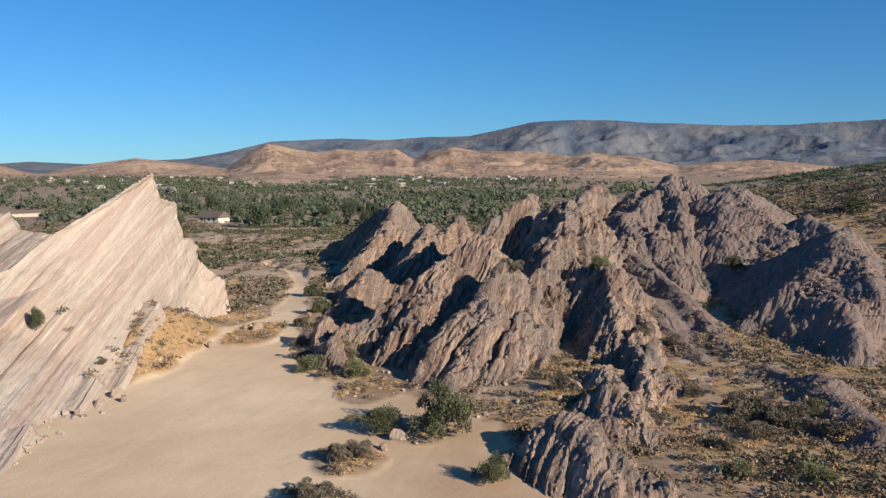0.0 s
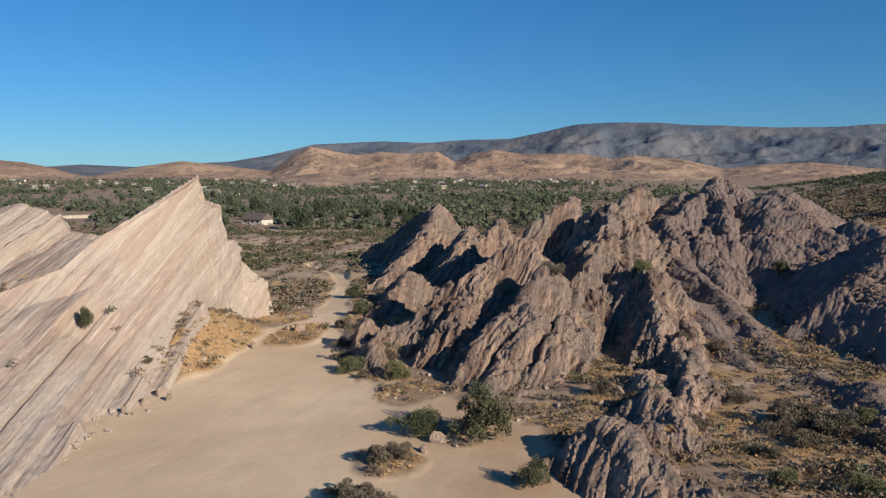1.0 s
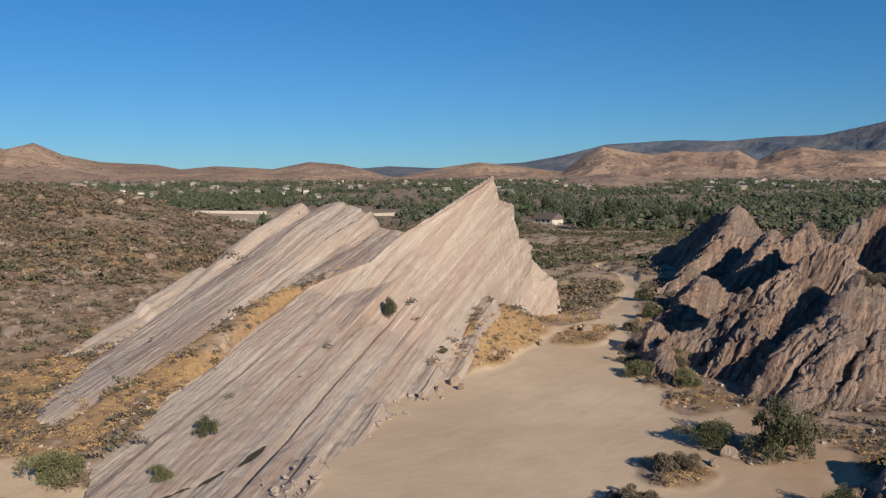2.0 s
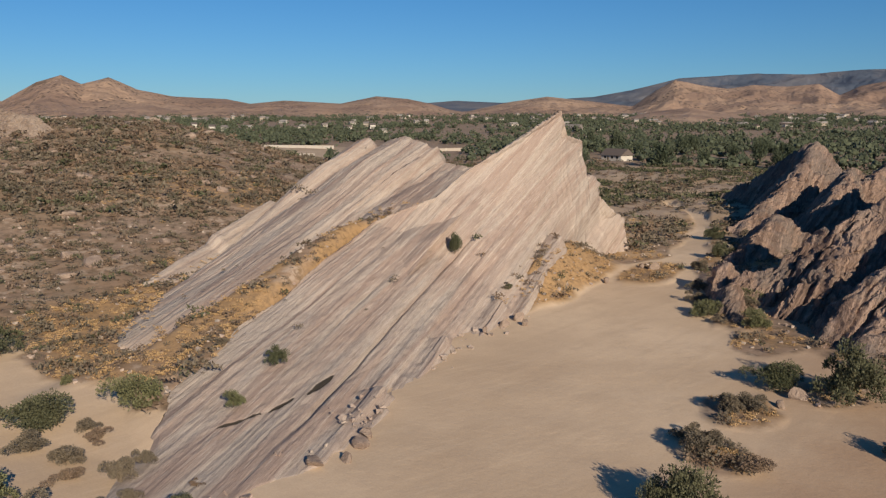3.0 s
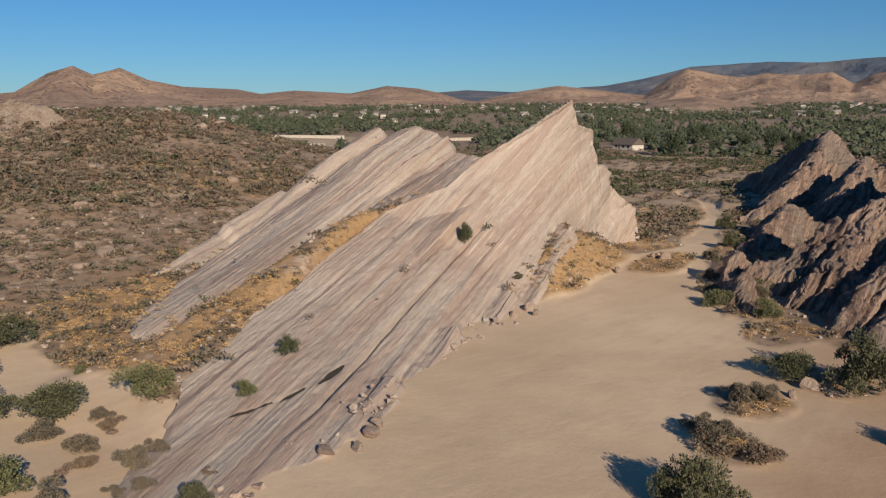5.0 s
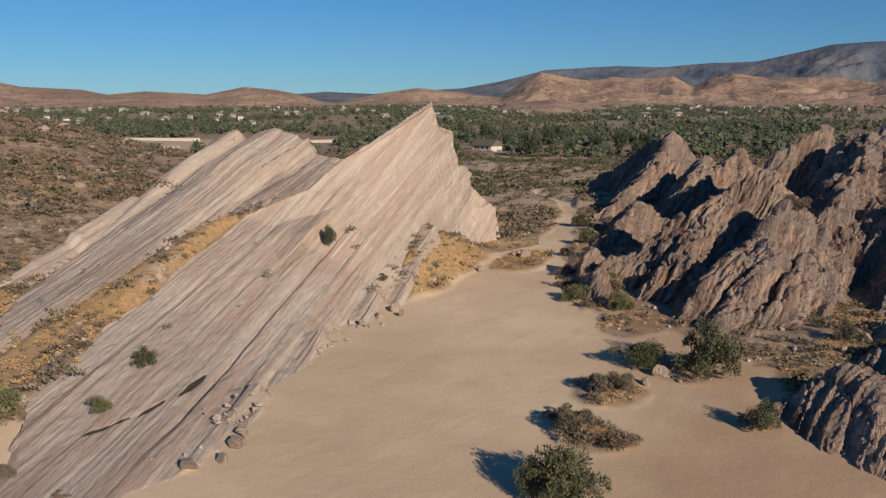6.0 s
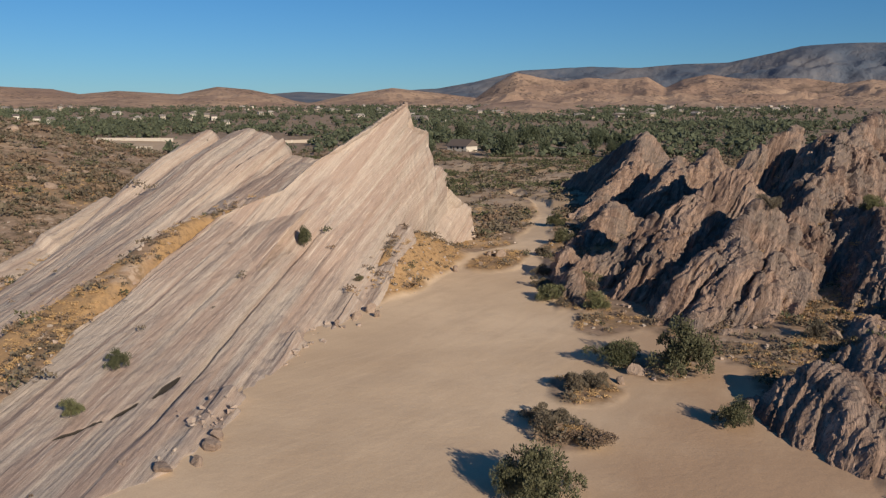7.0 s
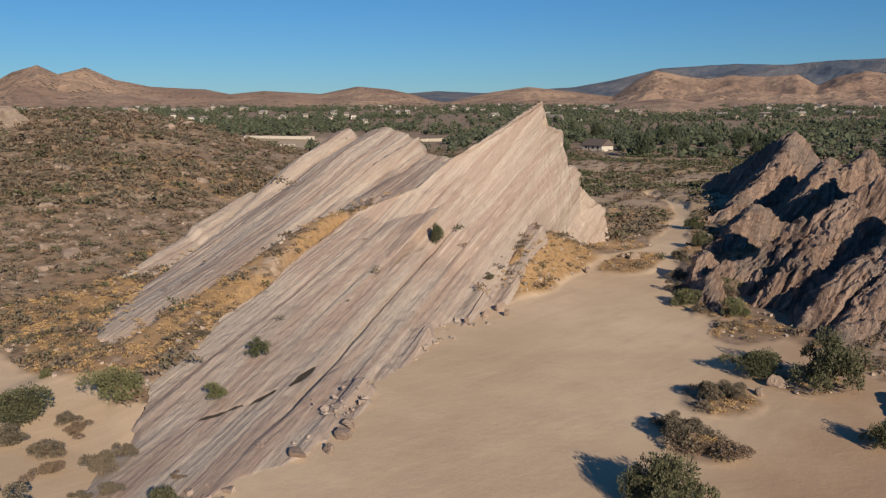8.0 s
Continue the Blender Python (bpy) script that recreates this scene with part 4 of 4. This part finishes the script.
# ---- the valley's woods and houses ----
def on_valley(x, y, d):
    n = fbm(x * 0.006, y * 0.006, 5.5, 4)
    az = np.degrees(np.arctan2(-x, y))
    right = step(-9, -3, az)
    return np.clip(0.6 + 1.6 * n, 0.06, 1) * (0.2 + 0.8 * right) * (1 - (az > 33.3) * (az < 41) * (d > 445) * (d < 605)) * (0.6 + 0.4 * step(430, 560, d)) * (1 - 0.6 * step(1500, 1900, d)) * (1 - (np.abs(az - 15.3) < 1.3) * (d < 475))


def tree_form(seed, slim):
    """A far tree as arrays: uneven foliage lumps on a short trunk, with loose sprays at the edge."""
    rng = np.random.RandomState(seed)
    bm = bmesh.new()
    for _ in range(3):
        at = rng.normal(size=3) * (0.5 * slim, 0.5 * slim, 0.22) + (0, 0, 0.8)
        m = Matrix.Translation(at) @ Matrix.Diagonal((*rng.uniform(0.3, 0.6, 3) * (slim, slim, 0.85), 1))
        bmesh.ops.create_icosphere(bm, subdivisions=1, radius=1, matrix=m)
    bmesh.ops.create_cone(bm, cap_ends=False, segments=5, radius1=0.09, radius2=0.05, depth=0.7, matrix=Matrix.Translation((0, 0, 0.3)))
    bmesh.ops.triangulate(bm, faces=bm.faces[:])
    bm.verts.index_update()
    v = np.array([p.co for p in bm.verts])
    v = v + rng.normal(size=v.shape) * 0.07
    t = np.array([[p.index for p in f.verts] for f in bm.faces])
    bm.free()
    v2, t2 = leaves(rng, 32, 0.25, 7, 1.0)
    v2 = v2 * (slim, slim, 1) + (0, 0, 0.25)
    return np.concatenate([v, v2]), np.concatenate([t, t2 + len(v)])


tree_forms = [tree_form(100 + i, 1.15 - 0.1 * i) for i in range(6)]
woods, rng = scatter(51, 20000, -14, 64, 410, 1900, on_valley, 1.3)
s = rng.uniform(1.3, 4.8, len(woods))
spread("woodland", woods, np.stack([s, s * rng.uniform(0.65, 1.1, len(s))], -1), tree_forms, WOODS, "dark green trees filling the valley floor", "trees", 51)

hedge, rng = scatter(55, 11000, -36, 0, 260, 1000, lambda x, y, d: np.clip(0.4 + 1.3 * fbm(x * 0.012, y * 0.012, 3.5, 3), 0.03, 1) * (0.25 + 0.75 * step(-12, -18, np.degrees(np.arctan2(-x, y)))), 1.2)
s = rng.uniform(1.0, 2.6, len(hedge))
spread("chaparral", hedge, np.stack([s, s * rng.uniform(0.7, 1.0, len(s))], -1), tiny, WOODS, "dark green chaparral over the far hillside", "shrubs", 55)

PLASTER = Nodes("house_plaster", 0.85)
PLASTER = PLASTER.done(PLASTER.mix(PLASTER.random(), (0.56, 0.53, 0.48), (0.36, 0.30, 0.24)), (PLASTER.noise(8), 0.2, 0.02))
TILES = Nodes("roof_shingle", 0.8)
TILES = TILES.done(TILES.mix(TILES.random(), (0.12, 0.10, 0.095), (0.36, 0.33, 0.31)), (TILES.noise(4), 0.3, 0.05))
PANE = Nodes("dark_window_glass", 0.15).done((0.03, 0.035, 0.04))


def box(bm, x0, x1, y0, y1, z0, z1):
    m = Matrix.Translation(((x0 + x1) / 2, (y0 + y1) / 2, (z0 + z1) / 2)) @ Matrix.Diagonal((x1 - x0, y1 - y0, z1 - z0, 1))
    bmesh.ops.create_cube(bm, size=1, matrix=m)
    return bm


SLATE = Nodes("dark_roof_shingle", 0.85)
SLATE = SLATE.done(SLATE.mix(SLATE.noise(3), (0.10, 0.08, 0.072), (0.16, 0.13, 0.115)), (SLATE.noise(5), 0.4, 0.05))


def house(wide, deep, high, label, tiles):
    base = new("house")
    part("wall", box(bmesh.new(), -wide / 2, wide / 2, -deep / 2, deep / 2, -2, high), PLASTER, base)
    bm = bmesh.new()
    e, h = 0.7, deep * 0.38
    v = [bm.verts.new(p) for p in ((-wide / 2 - e, -deep / 2 - e, high), (wide / 2 + e, -deep / 2 - e, high), (wide / 2 + e, deep / 2 + e, high), (-wide / 2 - e, deep / 2 + e, high), (-wide / 2 - e, 0, high + h), (wide / 2 + e, 0, high + h))]
    for f in ((0, 1, 5, 4), (2, 3, 4, 5), (1, 2, 5), (3, 0, 4), (3, 2, 1, 0)):
        bm.faces.new([v[i] for i in f])
    part("roof", bm, tiles, base)
    for x in (-0.3, 0.05, 0.3):
        part("window", box(bmesh.new(), x * wide - 0.7, x * wide + 0.7, -deep / 2 - 0.05, -deep / 2 + 0.05, 0.9, 2.2), PANE, base)
    part("door", box(bmesh.new(), -0.16 * wide - 0.5, -0.16 * wide + 0.5, -deep / 2 - 0.05, -deep / 2 + 0.05, 0, 2.1), BARK, base)
    return tagged(base, label, "house", "valley houses")


HOUSES = [house(14, 9, 2.6, "low white plaster house with dark roof among trees", SLATE), house(20, 10, 2.7, "long pale ranch house with shingle roof", TILES), house(10, 9, 5.6, "two-storey cream house among trees", TILES)]
rng = np.random.RandomState(5)
built = 0
while built < 230:
    az, d = rng.uniform(-10, 58), 1900 - 1050 * rng.uniform(0, 1) ** 1.5
    x, y = polar(az, d)
    if on_valley(np.array([x]), np.array([y]), np.array([d]))[0] < 0.3:
        continue
    z = float(ground_z(np.array([x]), np.array([y]))[0])
    copy_thing(HOUSES[built % 3], pose(x, y, z + 1.9, 0, 0, az + rng.uniform(-50, 50)) @ Matrix.Diagonal([0.58 / v for v in HOUSES[built % 3].scale] + [1]))
    built += 1
for az, d, turn, i in ((15.3, 462, -42, 0), (18.3, 900, -30, 1)):
    x, y = polar(az, d)
    z = float(ground_z(np.array([x]), np.array([y]))[0])
    HOUSES[i].matrix_basis = pose(x, y, z + 0.5, 0, 0, az + turn)
x, y = polar(31, 800)
HOUSES[2].matrix_basis = pose(x, y, float(ground_z(np.array([x]), np.array([y]))[0]) + 0.5, 0, 0, 60) @ Matrix.Diagonal((0.6, 0.6, 0.6, 1))

# ---- single bushes ----
JUNIPERS = [bush_kind("juniper_bush", 200 + i, 8500, 0.055, 22, JUNIPER, "rounded dark green juniper bush on sand", "bush") for i in range(2)]
SCRUBS = [bush_kind("scrub_bush", 210 + i, 5500, 0.055, 11, SAGE, "grey-brown twiggy scrub bush on dry ground", "bush", 0.65) for i in range(2)]
GREENS = [bush_kind("green_bush", 220, 7000, 0.055, 14, GREEN, "bright green leafy bush", "bush", 0.8)]

RUSTS = [bush_kind("dry_bush", 230, 4500, 0.055, 10, RUST, "rust-brown dry bush on pale dirt", "bush", 0.6)]
# plan place, width and height of each bush
JUNIPER_ROWS = [
    (-0.4, 77, 5, 5.1), (-6, 78.2, 4.1, 2.8), (-8.1, 49.7, 4.4, 3.9), (-10.2, 49.5, 2.4, 2.8), (3.9, 65.6, 2.5, 2.4),
    (-46.8, 95.4, 1.8, 2.8), (-46.0, 57.6, 1.8, 1.7), (-56.2, 41.3, 5, 3), (-61.5, 38.5, 4.7, 3.2), (-70.4, 43.9, 4.5, 2.9),
    (-76.2, 50.7, 6.1, 3), (-35.7, 35.3, 2.4, 2.1), 
    (116.4, 236.5, 8.2, 5.2), (51.1, 146.2, 3.1, 2.6), (-26.2, 168.6, 3.5, 2.8), (-21.7, 145.2, 3.4, 2.5),
]
SCRUB_ROWS = [
    (-9, 70.6, 3.1, 2.5), (-7.4, 71.4, 2.5, 1.9), (-11.3, 63.2, 2, 1.7), (-9.3, 61.8, 2.3, 2.1), (-18.7, 110.2, 2.8, 2.1),
    (-20.1, 117.5, 2.8, 2), (-23.1, 133.6, 3.1, 2.5), (-12.4, 107.6, 2.1, 2), (-14.8, 99.6, 1.4, 1.1), (-43.6, 37.8, 2.4, 2.2),
    (-43.4, 40, 1.5, 1.4), (-53.4, 38.4, 2.9, 1.8), (-49.8, 38.3, 2.9, 1.8), (-52.6, 42.7, 1.8, 1.2), (-43.5, 31, 3.6, 2.4),
    (-52.7, 31.6, 2.4, 1.7), (-40.4, 35.7, 1.4, 1.2), (-41.1, 34.3, 0.9, 0.9), (-42.9, 34.9, 0.8, 0.6), (-52.1, 57.5, 1.3, 1),
    (30.5, 79.1, 4.7, 3.7), (12.7, 89, 2.1, 2.9), (24, 71.9, 2.7, 1.6), (26.3, 86.3, 2.8, 1.7),
]
MORE_SCRUB_ROWS = [
    (27.6, 77.9, 4, 2.8), (31.9, 76.7, 4.6, 3), (29, 74.5, 3.4, 2.2),
    (20.3, 78.8, 2.5, 1.7), (34.9, 73, 3.9, 2.3), (-9.9, 60.8, 3.5, 2.3), (-39.8, 96.3, 1.6, 1), (28.9, 104.6, 3, 2.2),
    (24.3, 103.5, 2.6, 2.4), (9.4, 114.6, 3.6, 2.6),
]
GREEN_ROWS = [
    (-16.6, 103.2, 3.7, 2.4), (-13.2, 109.4, 3.2, 2), (-10.6, 98, 2.9, 2.6), (-43.9, 49.6, 1.7, 1.5), (-51.3, 46.8, 4.1, 3.3),
    (-48.3, 31.4, 4.3, 3.1), (-61.8, 48.5, 1.1, 1), (23.2, 125.6, 3.1, 2.7), (29.1, 63.2, 2.8, 2.1), (23.8, 65.3, 2.3, 1.7),
    (35.3, 77.8, 2.1, 1.9), (-39.7, 96.4, 1, 0.8),
]
DRY_ROWS = [
    (-6.7, 59.3, 3.6, 1.6), (-47.2, 36.2, 2.2, 1.2), (-50.4, 41.7, 2, 1.3), (-38.2, 39.3, 0.8, 0.6),
]


def plant_all(kinds, rows, group):
    for i, (x, y, wide, high) in enumerate(rows):
        plant(kinds[i % len(kinds)], x, y, 0.88 * wide, 0.95 * high, 67 * i, group=group)


plant_all(JUNIPERS, JUNIPER_ROWS, "juniper bushes")
plant_all(SCRUBS, SCRUB_ROWS + MORE_SCRUB_ROWS, "scrub bushes")
plant_all(GREENS, GREEN_ROWS, "green bushes")
plant_all(RUSTS, DRY_ROWS, "dry bushes")


# ---- boulders and rubble ----
def boulder(seed):
    rng = np.random.RandomState(seed)
    bm = bmesh.new()
    bmesh.ops.create_icosphere(bm, subdivisions=3, radius=1)
    cuts = rng.normal(size=(7, 3))
    cuts /= np.linalg.norm(cuts, axis=1)[:, None]
    for v in bm.verts:
        p = np.array(v.co)
        for n in cuts:
            p = p - n * max(p @ n - 0.5, 0) * 0.95
        v.co = Vector(p) * (1 + 0.12 * noise.noise(Vector(p) * 2.3 + Vector((seed, 0, 0))))
    me = bpy.data.meshes.new("boulder")
    bm.to_mesh(me)
    bm.free()
    me.materials.append(TAN_ROCK)
    return tagged(new("boulder", me), "weathered tan sandstone boulder on dirt", "rock", "loose boulders")


BOULDERS = [boulder(i) for i in range(3)]
BOULDER_ROWS = [(-32.6, 50.9, 1.3, 0.9), (-33.2, 52.4, 0.9, 0.7), (-33.6, 46.2, 1.2, 0.7), (-29.6, 131, 1.6, 1.3), (-31.6, 132, 1.0, 0.8),
                (-4.2, 76, 1.3, 0.7), (-5.3, 73.5, 0.9, 0.6), (-2.6, 78.5, 0.8, 0.5), (-36.5, 87.5, 1.0, 0.9), (-37.2, 83.5, 0.7, 0.5),
                (14.5, 90, 1.1, 0.8), (12.2, 86.5, 0.8, 0.6), (-33, 117, 1.0, 0.7), (-30.5, 122, 0.7, 0.5), (-36, 91, 1.3, 0.9), (-34.6, 89, 0.9, 0.6), (-32.2, 48, 0.9, 0.5)]
for i, (x, y, wide, high) in enumerate(BOULDER_ROWS):
    z = float(surface_z(np.array([x]), np.array([y]))[0])
    wide, high = 0.75 * wide, 0.8 * high
    m = pose(x, y, z + 0.2 * high, 10 * i, 7 * i, 71 * i) @ Matrix.Diagonal((wide, wide * 0.8, high, 1))
    if i < 3:
        BOULDERS[i].matrix_basis = m
    else:
        copy_thing(BOULDERS[i % 3], m @ Matrix.Diagonal((*[1 / v for v in BOULDERS[i % 3].scale], 1)))


rng = np.random.RandomState(19)
for i in range(90):
    x, y = polar(rng.uniform(36, 59), rng.uniform(105, 300))
    if lot_mask(np.array([x]), np.array([y]))[0] > 0.1 or x > -92:
        continue
    wide, z = rng.uniform(0.5, 1.0) ** 2 * 2.4, float(surface_z(np.array([x]), np.array([y]))[0])
    m = pose(x, y, z + 0.08 * wide, 12, 8, 360 * rng.uniform()) @ Matrix.Diagonal((wide, wide * rng.uniform(0.5, 0.9), wide * rng.uniform(0.3, 0.6), 1))
    stone = copy_thing(BOULDERS[i % 3], m @ Matrix.Diagonal((*[1 / v for v in BOULDERS[i % 3].scale], 1)))
    tagged(stone, "low pale sandstone block among hillside scrub", "rock", "hillside blocks")


def chunk(seed):
    """A small broken stone, as arrays."""
    rng = np.random.RandomState(seed)
    v = np.array([(x, y, z) for x in (-1, 1) for y in (-1, 1) for z in (-0.4, 0.9)]) * 0.5 + rng.normal(size=(8, 3)) * 0.15
    t = [(0, 1, 3), (0, 3, 2), (4, 6, 7), (4, 7, 5), (0, 4, 5), (0, 5, 1), (2, 3, 7), (2, 7, 6), (1, 5, 7), (1, 7, 3)]
    return v, np.array(t)


def on_rubble(x, y, d):
    return ((surface_z(x, y) - ground_z(x, y) > 0.8) * np.clip(fbm(x * 0.08, y * 0.08, 3.1, 2) + 0.15, 0, 1)) * 0.9


stones, rng = scatter(71, 9000, -30, -17, 95, 210, on_rubble)
s = rng.uniform(0.15, 0.7, len(stones)) ** 1.3
spread("rubble", stones + (0, 0, 0.1), np.stack([s, s], -1), [chunk(i) for i in range(5)], RED_ROCK, "pale broken stones strewn over the dark slope", "rubble", 71)
stones, rng = scatter(72, 2500, -14, 62, 45, 170, lambda x, y, d: (lot_mask(x, y) < 0.5) * (surface_z(x, y) - ground_z(x, y) < 0.8) * 0.8)
s = rng.uniform(0.12, 0.4, len(stones))
spread("rubble", stones + (0, 0, 0.1), np.stack([s, s], -1), [chunk(9 + i) for i in range(5)], PALE_ROCK, "small tan stones lying among dry scrub", "rubble", 72)


# ---- walls along the valley's field ----
def boundary_wall(a, b, label):
    """A long low wall between two plan places, with piers and a coping."""
    (x0, y0), (x1, y1) = a, b
    length, turn = math.hypot(x1 - x0, y1 - y0), math.degrees(math.atan2(y1 - y0, x1 - x0))
    base = new("boundary_wall")
    base.matrix_basis = pose(x0, y0, float(ground_z(np.array([(x0 + x1) / 2]), np.array([(y0 + y1) / 2]))[0]), 0, 0, turn)
    part("panel", box(bmesh.new(), 0, length, -0.1, 0.1, -2, 1.7), PLASTER, base)
    part("coping", box(bmesh.new(), 0, length, -0.16, 0.16, 1.7, 1.8), PLASTER, base)
    for i in range(int(length // 12) + 1):
        part("pier", box(bmesh.new(), i * 12 - 0.25, i * 12 + 0.25, -0.25, 0.25, -2, 1.95), PLASTER, base)
    return tagged(base, label, "wall", "field walls")


boundary_wall(polar(40.4, 590), polar(34.3, 560), "long pale plaster wall behind a bare field")
boundary_wall(polar(40.6, 490), polar(35.6, 462), "long pale plaster wall before a bare field")
boundary_wall(polar(27.8, 520), polar(24.4, 545), "pale plaster wall among valley trees")

foot, rng = scatter(73, 5200, 18, 44, 48, 125, lambda x, y, d: np.exp(-((x + 35.4 + np.clip(y - 60, 0, 20) * 0.14 - np.clip(y - 82, 0, 10) * 0.2) / 1.6) ** 2) * np.clip(0.35 + fbm(x * 0.2, y * 0.2, 8.2, 2), 0, 1))
s = rng.uniform(0.3, 1.0, len(foot)) ** 3 * 0.5 + 0.05
spread("rubble", foot + (0, 0, 0.05), np.stack([s, s], -1), [chunk(20 + i) for i in range(5)], PALE_ROCK, "broken sandstone along the foot of the slab", "rubble", 73)


# ---- the nearest valley trees ----
TREES = [bush_kind("tree", 240 + i, 2600, 0.1, 14, WOODS, "tall dark green leafy tree in the valley", "tree", 1.25, 0.3, 3) for i in range(3)]
rng = np.random.RandomState(77)
for i in range(26):
    az, d = rng.uniform(4.5, 19), rng.uniform(408, 520)
    d = d + 60 if 13.6 < az < 17 else d
    x, y = polar(az, d)
    high = rng.uniform(4.5, 11)
    plant(TREES[i % 3], x, y, high * rng.uniform(0.55, 0.85), high, 50 * i, group="valley trees")
